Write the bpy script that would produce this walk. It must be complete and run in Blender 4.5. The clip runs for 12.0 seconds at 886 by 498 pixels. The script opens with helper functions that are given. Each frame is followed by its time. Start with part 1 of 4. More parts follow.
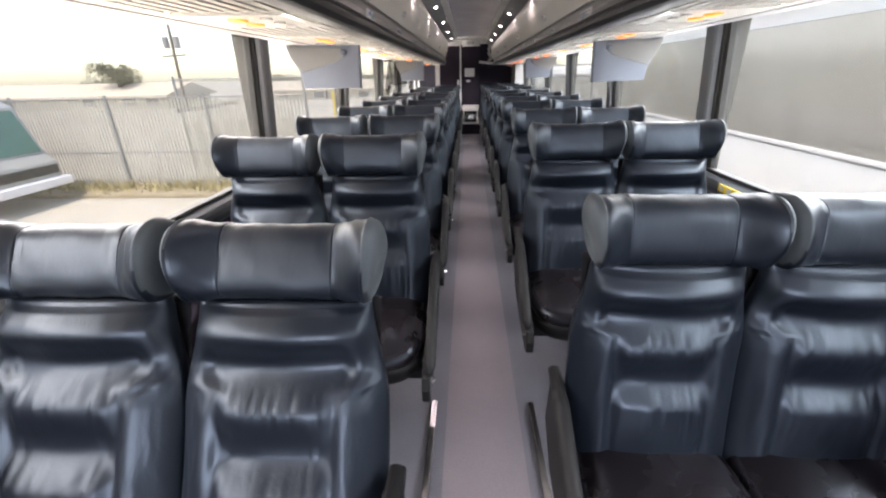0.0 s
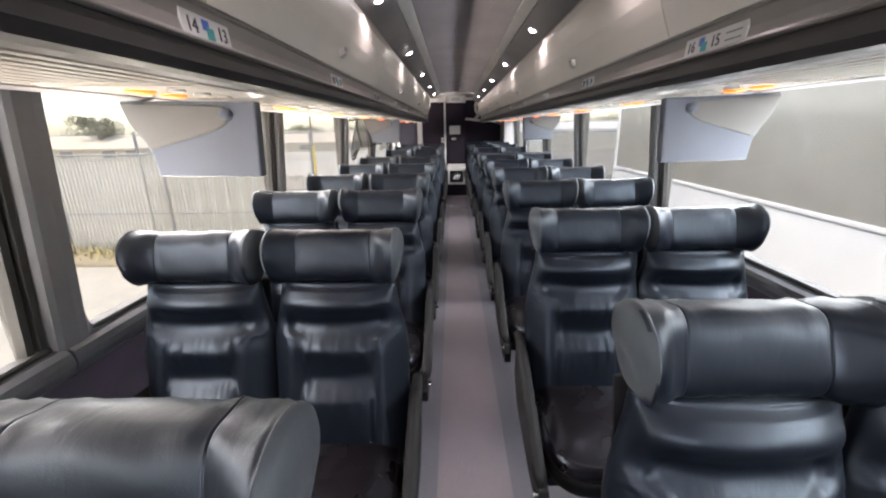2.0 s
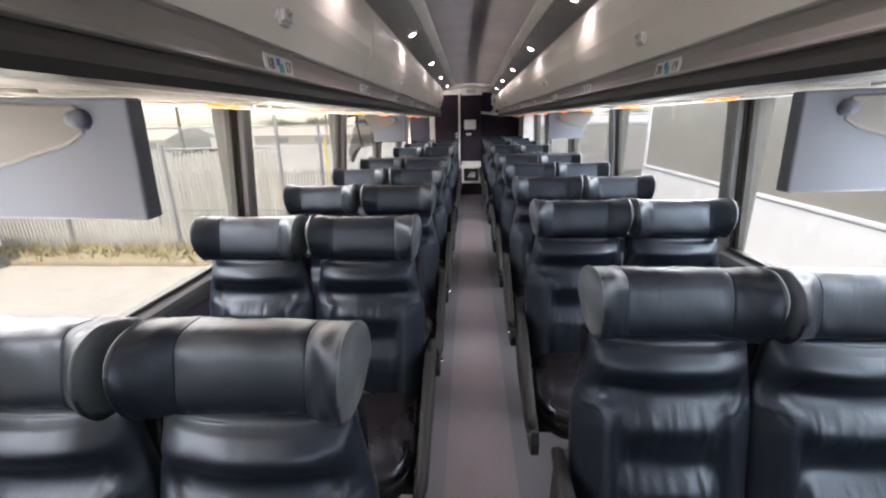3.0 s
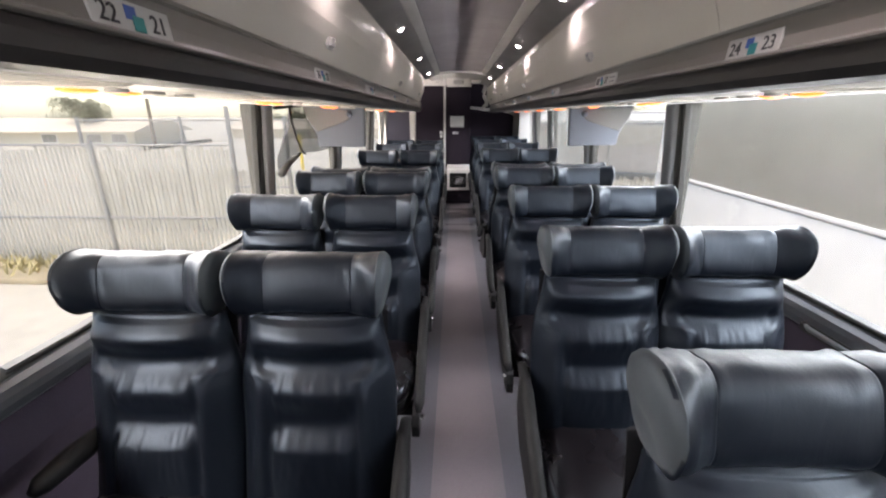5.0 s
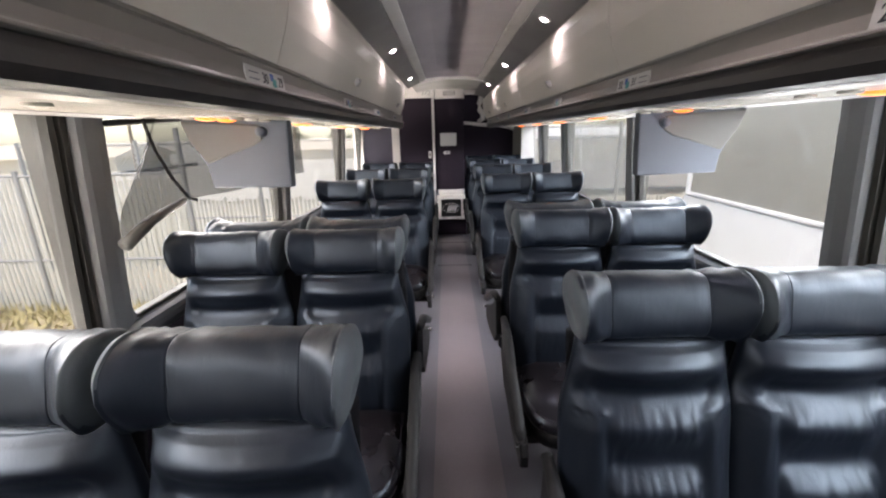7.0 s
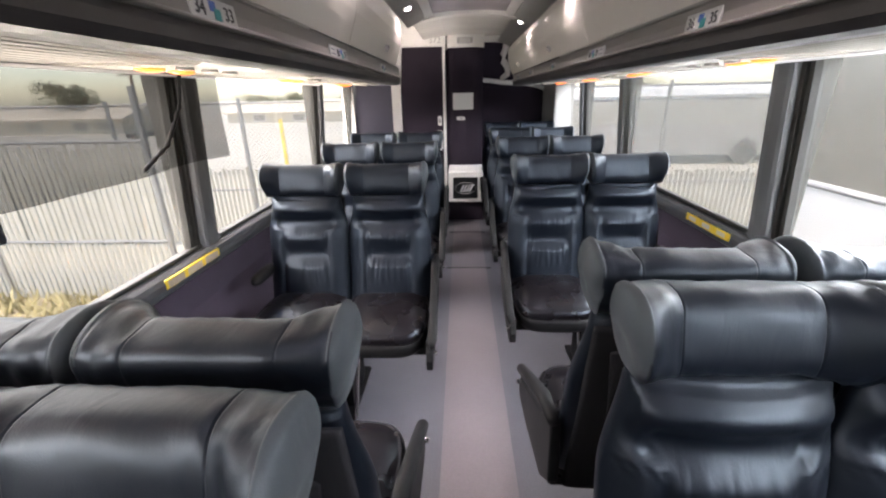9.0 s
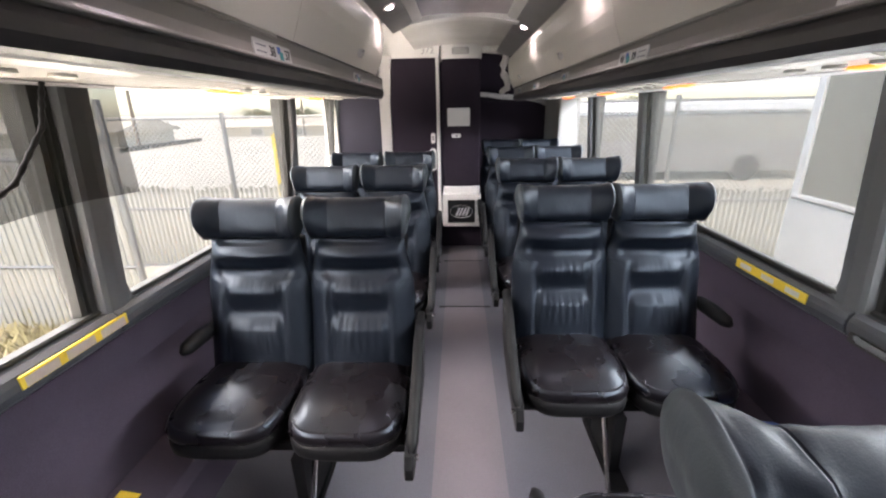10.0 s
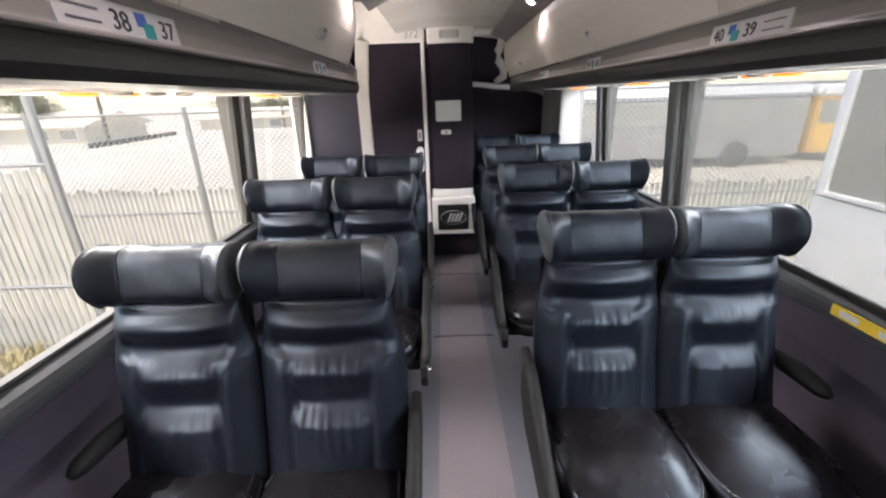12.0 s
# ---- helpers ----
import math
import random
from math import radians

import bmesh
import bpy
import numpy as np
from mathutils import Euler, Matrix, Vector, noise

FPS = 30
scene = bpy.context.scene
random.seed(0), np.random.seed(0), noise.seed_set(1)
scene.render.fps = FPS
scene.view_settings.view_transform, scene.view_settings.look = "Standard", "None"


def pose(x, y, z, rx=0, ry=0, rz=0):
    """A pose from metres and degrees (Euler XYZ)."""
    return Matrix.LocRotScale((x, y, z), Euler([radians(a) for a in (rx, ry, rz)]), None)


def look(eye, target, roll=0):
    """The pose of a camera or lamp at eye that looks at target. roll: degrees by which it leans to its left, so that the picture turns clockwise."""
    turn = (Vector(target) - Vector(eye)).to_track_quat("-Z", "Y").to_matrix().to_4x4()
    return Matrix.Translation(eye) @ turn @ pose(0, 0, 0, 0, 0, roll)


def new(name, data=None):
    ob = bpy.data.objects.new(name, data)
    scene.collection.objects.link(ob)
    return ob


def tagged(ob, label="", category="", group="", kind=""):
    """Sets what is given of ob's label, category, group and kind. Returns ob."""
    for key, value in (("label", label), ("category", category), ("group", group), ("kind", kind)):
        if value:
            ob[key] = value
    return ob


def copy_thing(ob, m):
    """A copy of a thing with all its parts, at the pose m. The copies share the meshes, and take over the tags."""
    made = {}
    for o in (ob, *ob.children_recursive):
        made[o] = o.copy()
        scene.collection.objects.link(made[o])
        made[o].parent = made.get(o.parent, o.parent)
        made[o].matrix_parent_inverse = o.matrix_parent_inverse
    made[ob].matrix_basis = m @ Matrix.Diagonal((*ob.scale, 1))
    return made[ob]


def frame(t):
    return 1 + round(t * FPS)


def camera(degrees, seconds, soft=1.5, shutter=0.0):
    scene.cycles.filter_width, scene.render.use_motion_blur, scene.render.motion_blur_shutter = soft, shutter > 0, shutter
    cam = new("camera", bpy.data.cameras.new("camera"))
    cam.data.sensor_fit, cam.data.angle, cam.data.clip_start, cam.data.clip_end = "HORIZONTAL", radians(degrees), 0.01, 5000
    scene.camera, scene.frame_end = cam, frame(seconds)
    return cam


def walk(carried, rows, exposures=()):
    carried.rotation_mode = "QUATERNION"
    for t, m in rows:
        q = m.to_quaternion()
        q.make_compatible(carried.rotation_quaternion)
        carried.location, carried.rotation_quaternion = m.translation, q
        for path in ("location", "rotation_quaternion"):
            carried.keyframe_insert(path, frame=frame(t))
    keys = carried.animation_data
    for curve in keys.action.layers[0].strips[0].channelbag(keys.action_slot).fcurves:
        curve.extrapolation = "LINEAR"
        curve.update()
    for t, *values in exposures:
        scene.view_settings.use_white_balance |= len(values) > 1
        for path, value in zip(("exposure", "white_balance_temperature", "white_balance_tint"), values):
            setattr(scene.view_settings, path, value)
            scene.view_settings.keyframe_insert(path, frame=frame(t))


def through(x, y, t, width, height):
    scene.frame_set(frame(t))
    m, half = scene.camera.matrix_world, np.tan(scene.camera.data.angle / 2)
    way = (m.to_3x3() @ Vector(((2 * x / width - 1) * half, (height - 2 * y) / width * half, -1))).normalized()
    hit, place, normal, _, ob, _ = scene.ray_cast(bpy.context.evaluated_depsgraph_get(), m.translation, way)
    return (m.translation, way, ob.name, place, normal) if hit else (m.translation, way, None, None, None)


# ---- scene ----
cam = camera(94.0, 12.0, soft=2.2)
EXPOSE, KELVIN, TINT = 3.36, 6780, 18
WINDSCREEN, SIDELIGHT = 26.0, 120.0
PATH = [
    (0, (-0.061, 1.962, 1.317), (-0.183, 3.801, 0.54), -1.4),
    (0.5, (-0.073, 2.286, 1.281), (-0.12, 4.152, 0.565), -0.8),
    (1, (-0.088, 2.54, 1.327), (-0.151, 4.448, 0.733), -1.4),
    (1.5, (-0.061, 2.908, 1.384), (-0.153, 4.815, 0.789), -1.3),
    (2, (-0.07, 3.236, 1.398), (-0.126, 5.154, 0.835), -1.1),
    (2.5, (-0.077, 3.498, 1.414), (-0.154, 5.4, 0.803), -1.0),
    (3, (-0.053, 3.821, 1.439), (-0.178, 5.726, 0.844), -1.0),
    (3.2, (-0.052, 3.944, 1.445), (-0.187, 5.843, 0.831), -1.2),
    (4.8, (-0.053, 4.899, 1.464), (-0.183, 6.786, 0.814), -1.1),
    (5, (-0.062, 5.046, 1.443), (-0.118, 6.948, 0.829), -0.1),
    (5.5, (-0.053, 5.346, 1.443), (-0.061, 7.26, 0.861), -1.2),
    (6, (-0.028, 5.685, 1.455), (-0.148, 7.584, 0.84), -1.5),
    (6.5, (-0.06, 5.943, 1.45), (-0.082, 7.86, 0.879), -0.7),
    (7, (-0.068, 6.206, 1.432), (-0.094, 8.132, 0.893), -1.4),
    (7.2, (-0.051, 6.326, 1.435), (-0.13, 8.249, 0.89), -2.0),
    (8.8, (-0.054, 7.194, 1.42), (-0.106, 9.082, 0.764), -1.5),
    (9, (-0.06, 7.302, 1.42), (-0.151, 9.174, 0.721), -1.3),
    (9.5, (-0.08, 7.543, 1.423), (-0.064, 9.423, 0.742), 1.1),
    (10, (-0.036, 7.789, 1.424), (-0.116, 9.683, 0.784), -1.1),
    (10.5, (-0.036, 7.972, 1.441), (-0.189, 9.842, 0.749), -1.6),
    (11, (-0.091, 8.194, 1.456), (-0.156, 10.08, 0.796), -0.4),
    (11.5, (-0.112, 8.316, 1.469), (-0.119, 10.203, 0.805), -2.4),
    (12, (-0.093, 8.299, 1.464), (-0.108, 10.176, 0.774), -1.9),
]
walk_rows = [(t, look(eye, target, roll)) for t, eye, target, roll in PATH]
walk(cam, walk_rows, [(t, EXPOSE + more, KELVIN, TINT) for t, more in ((0.0, -0.1), (3.0, 0.0), (7.0, 0.1), (9.0, 0.35), (10.5, 0.32), (12.0, 0.30))])

# ---- world and light ----
world = bpy.data.worlds.new("sky")
scene.world = world
world.use_nodes = True
wn = world.node_tree.nodes
sky = wn.new("ShaderNodeTexSky")
sky.sky_type = 'NISHITA'
sky.sun_disc = False
sky.sun_elevation, sky.sun_rotation = radians(62), radians(200)
sky.dust_density, sky.air_density, sky.ozone_density = 1.2, 1.0, 1.0
wn["Background"].inputs["Strength"].default_value = 0.07
world.node_tree.links.new(sky.outputs[0], wn["Background"].inputs["Color"])
sun = new("sun", bpy.data.lights.new("sun", 'SUN'))
sun.data.energy, sun.data.angle, sun.data.color = 0.80, radians(3), (1.0, 0.93, 0.82)
sun.matrix_world = look((0, 0, 20), (0 + 20 * math.cos(radians(62)) / math.sin(radians(62)) * 0.34, 20 / math.tan(radians(62)) * 0.94, 0))


def daylight(name, at, wide, high, watts):
    """An added area lamp, kept out of sight, that stands in for daylight through an opening."""
    lamp = bpy.data.lights.new(name, 'AREA')
    lamp.shape, lamp.size, lamp.size_y, lamp.energy, lamp.color = 'RECTANGLE', wide, high, watts, (1.0, 0.98, 0.98)
    ob = new(name, lamp)
    ob.matrix_basis = at
    return ob


front_light = daylight("windscreen_daylight", look((0, -1.35, 1.55), (0, 4, 0.75)), 2.3, 1.1, WINDSCREEN)
front_light.data.color = (0.86, 0.93, 1.0)
for side in (-1, 1):
    # one side looks out on open sky, the other on the coach parked alongside; fill lamps added outside both
    share = 0.85 if side < 0 else 1.05
    pane_light = daylight("window_daylight", look((side * 2.3, 5.55, 2.0), (side * 0.1, 5.55, 0.9)), 11.6, 0.56, SIDELIGHT * share)
    pane_light.data.color = (1.0, 0.98, 0.96) if side < 0 else (0.84, 0.93, 1.0)
    # added lamp below the sill, in place of light bounced off the yard
    yard = daylight("yard_bounce_fill", look((side * 1.52, 5.55, 0.52), (side * 0.2, 5.55, 1.6)), 11.6, 0.2, SIDELIGHT * (0.5 if side < 0 else 0.4))
    yard.data.color = (1.0, 0.955, 0.87) if side < 0 else (0.86, 0.94, 1.0)


# ---- materials ----
def material(name, colour, rough=0.6, metal=0.0, noise=0.15, scale=60.0, bump=0.1, stain=0.12, stain_scale=3.0, spec=0.5, coat=0.0, depth=0.002):
    m = bpy.data.materials.new(name)
    m.use_nodes = True
    n, l = m.node_tree.nodes, m.node_tree.links
    b = n["Principled BSDF"]
    geo = n.new("ShaderNodeTexCoord")
    fine, wide = n.new("ShaderNodeTexNoise"), n.new("ShaderNodeTexNoise")
    fine.inputs["Scale"].default_value, fine.inputs["Detail"].default_value = scale, 5.0
    wide.inputs["Scale"].default_value, wide.inputs["Detail"].default_value = stain_scale, 4.0
    for t in (fine, wide):
        l.new(geo.outputs["Object"], t.inputs["Vector"])
    c = Vector(colour)
    a1, a2 = n.new("ShaderNodeMixRGB"), n.new("ShaderNodeMixRGB")
    a1.inputs[1].default_value = (*(c * (1 - noise)), 1)
    a1.inputs[2].default_value = (*[min(1, v) for v in c * (1 + noise)], 1)
    l.new(fine.outputs["Fac"], a1.inputs[0])
    a2.blend_type = 'MULTIPLY'
    ramp = n.new("ShaderNodeMapRange")
    ramp.inputs["From Min"].default_value, ramp.inputs["From Max"].default_value = 0.35, 0.7
    ramp.inputs["To Min"].default_value, ramp.inputs["To Max"].default_value = 0.0, 1.0
    l.new(wide.outputs["Fac"], ramp.inputs["Value"])
    l.new(ramp.outputs[0], a2.inputs[0])
    l.new(a1.outputs[0], a2.inputs[1])
    a2.inputs[2].default_value = (1 - stain, 1 - stain, 1 - stain, 1)
    l.new(a2.outputs[0], b.inputs["Base Color"])
    rr = n.new("ShaderNodeMapRange")
    rr.inputs["To Min"].default_value, rr.inputs["To Max"].default_value = max(0.02, rough - 0.08), min(1, rough + 0.08)
    l.new(wide.outputs["Fac"], rr.inputs["Value"])
    l.new(rr.outputs[0], b.inputs["Roughness"])
    b.inputs["Metallic"].default_value = metal
    b.inputs["Specular IOR Level"].default_value = spec
    b.inputs["Coat Weight"].default_value = coat
    if bump:
        bp = n.new("ShaderNodeBump")
        bp.inputs["Strength"].default_value, bp.inputs["Distance"].default_value = bump, depth
        l.new(fine.outputs["Fac"], bp.inputs["Height"])
        l.new(bp.outputs[0], b.inputs["Normal"])
    return m


def leather(name, colour, rough, folds=0.20):
    """Worn vinyl leather: fine grain, and soft gathered wrinkles."""
    m = material(name, colour, rough, noise=0.25, scale=9.0, bump=0.0, stain=0.25, stain_scale=5.0, spec=0.46)
    n, l = m.node_tree.nodes, m.node_tree.links
    co = n.new("ShaderNodeTexCoord")
    grain, fold = n.new("ShaderNodeTexVoronoi"), n.new("ShaderNodeTexNoise")
    grain.inputs["Scale"].default_value = 420.0
    mp = n.new("ShaderNodeMapping")
    mp.inputs["Scale"].default_value = (22.0, 12.0, 7.0)
    fold.inputs["Scale"].default_value, fold.inputs["Detail"].default_value, fold.inputs["Distortion"].default_value = 1.0, 3.0, 0.7
    l.new(co.outputs["Object"], grain.inputs["Vector"])
    l.new(co.outputs["Object"], mp.inputs["Vector"])
    l.new(mp.outputs[0], fold.inputs["Vector"])
    b1, b2 = n.new("ShaderNodeBump"), n.new("ShaderNodeBump")
    b1.inputs["Strength"].default_value, b1.inputs["Distance"].default_value = folds, 0.010
    b2.inputs["Strength"].default_value, b2.inputs["Distance"].default_value = 0.12, 0.001
    l.new(fold.outputs["Fac"], b1.inputs["Height"])
    l.new(grain.outputs["Distance"], b2.inputs["Height"])
    l.new(b1.outputs[0], b2.inputs["Normal"])
    l.new(b2.outputs[0], n["Principled BSDF"].inputs["Normal"])
    # the windows' bluish light on the sheen is put into this tint
    n["Principled BSDF"].inputs["Specular Tint"].default_value = (0.69, 0.82, 1.0, 1)
    return m


def glass(name, tint, gloss=0.03, dust_glare=0.14):
    """Tinted safety glass; a patchy pale film holds road dust and painted veiling glare."""
    m = bpy.data.materials.new(name)
    m.use_nodes = True
    n, l = m.node_tree.nodes, m.node_tree.links
    n.remove(n["Principled BSDF"])
    t, g, mix, fr = n.new("ShaderNodeBsdfTransparent"), n.new("ShaderNodeBsdfGlossy"), n.new("ShaderNodeMixShader"), n.new("ShaderNodeLayerWeight")
    bend, scale = n.new("ShaderNodeMath"), n.new("ShaderNodeMath")
    bend.operation, scale.operation = 'POWER', 'MULTIPLY_ADD'
    bend.inputs[1].default_value = 4.0
    scale.inputs[1].default_value, scale.inputs[2].default_value = 0.35, gloss
    l.new(fr.outputs["Facing"], bend.inputs[0])
    l.new(bend.outputs[0], scale.inputs[0])
    t.inputs["Color"].default_value = (*tint, 1)
    g.inputs["Roughness"].default_value = 0.03
    film, veil = n.new("ShaderNodeBsdfDiffuse"), n.new("ShaderNodeMixShader")
    film.inputs["Color"].default_value = (0.93, 0.90, 0.82, 1)
    co, patch, amount = n.new("ShaderNodeTexCoord"), n.new("ShaderNodeTexNoise"), n.new("ShaderNodeMapRange")
    patch.inputs["Scale"].default_value, patch.inputs["Detail"].default_value = 3.0, 6.0
    amount.inputs["To Min"].default_value, amount.inputs["To Max"].default_value = dust_glare * 0.7, dust_glare * 1.3
    l.new(co.outputs["Object"], patch.inputs["Vector"])
    l.new(patch.outputs["Fac"], amount.inputs["Value"])
    l.new(amount.outputs[0], veil.inputs[0])
    l.new(t.outputs[0], veil.inputs[1])
    l.new(film.outputs[0], veil.inputs[2])
    l.new(scale.outputs[0], mix.inputs[0])
    l.new(veil.outputs[0], mix.inputs[1])
    l.new(g.outputs[0], mix.inputs[2])
    l.new(mix.outputs[0], n["Material Output"].inputs["Surface"])
    return m


def glow(name, colour, strength):
    m = bpy.data.materials.new(name)
    m.use_nodes = True
    b = m.node_tree.nodes["Principled BSDF"]
    b.inputs["Base Color"].default_value = (*colour, 1)
    b.inputs["Emission Color"].default_value = (*colour, 1)
    b.inputs["Emission Strength"].default_value = strength
    return m


M_LEATHER = leather("dark_leather", (0.0024, 0.0036, 0.0062), 0.39, 0.18)
M_LEATHER_SIDE = leather("grey_leather", (0.050, 0.058, 0.062), 0.5)
M_CUSHION = leather("cushion_leather", (0.0055, 0.0042, 0.0048), 0.28, 0.02)
M_BLACK = material("black_plastic", (0.0032, 0.0032, 0.0038), 0.6, scale=200, bump=0.05, spec=0.25)
M_SHELL = material("seat_back_fabric", (0.012, 0.012, 0.014), 0.9, scale=300, bump=0.3, spec=0.15)
M_CHROME = material("steel", (0.72, 0.70, 0.68), 0.22, 1.0, scale=90, bump=0.03, stain=0.3)
M_FLOOR = material("floor_vinyl", (0.098, 0.097, 0.112), 0.42, noise=0.3, scale=160, bump=0.15, stain=0.25, stain_scale=1.6)
M_AISLE = material("aisle_vinyl", (0.150, 0.130, 0.140), 0.40, noise=0.25, scale=190, bump=0.12, stain=0.2, stain_scale=1.3)
M_CARPET = material("wall_carpet", (0.068, 0.055, 0.076), 0.9, noise=0.35, scale=350, bump=0.5, stain=0.2, spec=0.2)
M_LEDGE = material("grey_ledge_plastic", (0.062, 0.067, 0.076), 0.5, scale=250, bump=0.05, stain=0.2)
M_PILLAR = material("grey_pillar_fabric", (0.13, 0.138, 0.145), 0.7, scale=300, bump=0.2)
M_RUBBER = material("black_rubber", (0.02, 0.02, 0.018), 0.6, scale=120)
M_BIN = material("bin_grey", (0.84, 0.80, 0.71), 0.34, noise=0.05, scale=400, bump=0.04, stain=0.08, stain_scale=1.2)
M_RAIL = material("rail_grey", (0.25, 0.24, 0.23), 0.38, noise=0.08, scale=220, bump=0.03)
M_LABELRAIL = material("label_rail_grey", (0.25, 0.235, 0.215), 0.32, noise=0.04, scale=220, bump=0.02, stain=0.05, stain_scale=0.8)
M_LIP = material("lip_dark", (0.055, 0.05, 0.048), 0.4, noise=0.1, scale=220)
M_SERVICE = material("service_panel", (0.42, 0.395, 0.345), 0.22, noise=0.06, scale=120, bump=0.04, stain=0.15)
M_CEIL = material("ceiling_fabric", (0.31, 0.28, 0.29), 0.85, noise=0.15, scale=350, bump=0.2)
M_TRIM = material("ceiling_trim", (0.52, 0.50, 0.47), 0.4, noise=0.05, scale=200, bump=0.03)
M_WHITE = material("white_moulding", (0.62, 0.60, 0.57), 0.45, noise=0.05, scale=120, bump=0.05)
M_DARKPANEL = material("dark_carpet_panel", (0.018, 0.013, 0.02), 0.95, noise=0.35, scale=400, bump=0.4, spec=0.2)
M_BLUEPANEL = material("slate_carpet_panel", (0.065, 0.062, 0.085), 0.95, noise=0.3, scale=400, bump=0.4)
M_SCREEN = material("screen_housing", (0.105, 0.120, 0.148), 0.5, noise=0.05, scale=300, bump=0.04)
M_SCREEN_UP = material("screen_hinge_housing", (0.125, 0.122, 0.115), 0.5, noise=0.05, scale=300, bump=0.04)
M_GLASS = glass("tinted_glass", (0.575, 0.58, 0.545))
M_LAMP = glow("lamp_lens", (1.0, 0.93, 0.95), 8.0)
M_AMBER = glow("amber_lens", (1.0, 0.16, 0.012), 0.22)
M_PAPER = material("label_paper", (0.62, 0.62, 0.60), 0.5, noise=0.04)
M_INK = material("ink", (0.03, 0.03, 0.035), 0.5)
M_TEAL = material("teal_print", (0.03, 0.30, 0.30), 0.5)
M_BLUE_INK = material("blue_print", (0.05, 0.12, 0.42), 0.5)
M_FADED = material("faded_print", (0.50, 0.42, 0.38), 0.5, noise=0.08)
M_YELLOW = material("yellow_sticker", (0.80, 0.58, 0.05), 0.45, noise=0.08)


# ---- builders ----
def mesh_of(bm, name, smooth=False):
    bmesh.ops.recalc_face_normals(bm, faces=bm.faces)
    me = bpy.data.meshes.new(name)
    bm.to_mesh(me)
    bm.free()
    if smooth:
        me.polygons.foreach_set("use_smooth", [True] * len(me.polygons))
    return me


def part(name, bm, mat, parent=None, label="", smooth=False, at=None):
    me = mesh_of(bm, name, smooth) if isinstance(bm, bmesh.types.BMesh) else bm
    if mat and not me.materials:
        me.materials.append(mat)
    ob = new(name, me)
    if at is not None:
        ob.matrix_basis = at
    if parent:
        ob.parent = parent
    if label:
        tagged(ob, label)
    return ob


def thing(name, label, category, group="", kind="", at=None):
    ob = new(name)
    ob.empty_display_size = 0.1
    if at is not None:
        ob.matrix_basis = at
    return tagged(ob, label, category, group, kind)


def box(x0, x1, y0, y1, z0, z1, bevel=0.0, seg=2, bm=None):
    own = bmesh.new()
    bmesh.ops.create_cube(own, size=1.0)
    for v in own.verts:
        v.co = Vector(((x0 + x1) / 2 + v.co.x * (x1 - x0), (y0 + y1) / 2 + v.co.y * (y1 - y0), (z0 + z1) / 2 + v.co.z * (z1 - z0)))
    if bevel:
        bmesh.ops.bevel(own, geom=own.edges[:], offset=bevel, segments=seg, affect='EDGES')
    return own


def loft(loops, cap=True, closed=True):
    bm = bmesh.new()
    rows = [[bm.verts.new(p) for p in loop] for loop in loops]
    n = len(rows[0])
    for a, b in zip(rows, rows[1:]):
        for i in range(n if closed else n - 1):
            j = (i + 1) % n
            bm.faces.new((a[i], a[j], b[j], b[i]))
    if cap:
        bm.faces.new(rows[0])
        bm.faces.new(rows[-1])
    return bm


def extrude_y(profile, y0, y1, steps=1, cap=True):
    """A closed outline in x and z, drawn along y."""
    return loft([[(x, y0 + (y1 - y0) * k / steps, z) for x, z in profile] for k in range(steps + 1)], cap)


def extrude_x(profile, x0, x1):
    return loft([[(x, y, z) for y, z in profile] for x in (x0, x1)])


def sheet(line, thick):
    """A closed outline of an open line in a plane, given thickness along its left."""
    pts = [Vector(p) for p in line]
    out = []
    for i, p in enumerate(pts):
        a, b = pts[max(0, i - 1)], pts[min(len(pts) - 1, i + 1)]
        d = (b - a).normalized()
        out.append(p + Vector((-d.y, d.x)) * thick)
    return [tuple(p) for p in pts] + [tuple(p) for p in reversed(out)]


def tube(points, radius, sides=10):
    loops = []
    pts = [Vector(p) for p in points]
    for i, p in enumerate(pts):
        d = (pts[min(i + 1, len(pts) - 1)] - pts[max(i - 1, 0)]).normalized()
        q = d.to_track_quat('Z', 'Y')
        r = radius[i] if isinstance(radius, (list, tuple)) else radius
        loops.append([p + q @ Vector((r * math.cos(a), r * math.sin(a), 0)) for a in (2 * math.pi * k / sides for k in range(sides))])
    return loft(loops)


def oval(rx, ry, n, power=0.5, phase=0.0):
    out = []
    for k in range(n):
        a = 2 * math.pi * k / n + phase
        c, s = math.cos(a), math.sin(a)
        out.append((rx * math.copysign(abs(c) ** power, c), ry * math.copysign(abs(s) ** power, s)))
    return out


def bevelled(ob, width=0.004, segments=2):
    m = ob.modifiers.new("bevel", 'BEVEL')
    m.width, m.segments, m.limit_method, m.angle_limit = width, segments, 'ANGLE', radians(40)
    return ob


def text_mesh(body, size, mat, thick=0.0006):
    cu = bpy.data.curves.new("writing", 'FONT')
    cu.body, cu.size, cu.align_x, cu.align_y, cu.extrude = body, size, 'CENTER', 'CENTER', thick
    ob = bpy.data.objects.new("writing", cu)
    scene.collection.objects.link(ob)
    dg = bpy.context.evaluated_depsgraph_get()
    me = bpy.data.meshes.new_from_object(ob.evaluated_get(dg))
    bpy.data.objects.remove(ob)
    me.materials.clear()
    me.materials.append(mat)
    return me


def bump_at(v, lo, hi, soft):
    """A smooth plateau between lo and hi."""
    def s(t):
        t = max(0.0, min(1.0, t))
        return t * t * (3 - 2 * t)
    return s((v - lo) / soft + 0.5) * s((hi - v) / soft + 0.5)


# ---- shell of the coach ----
FRONT, BACK = -1.2, 13.5
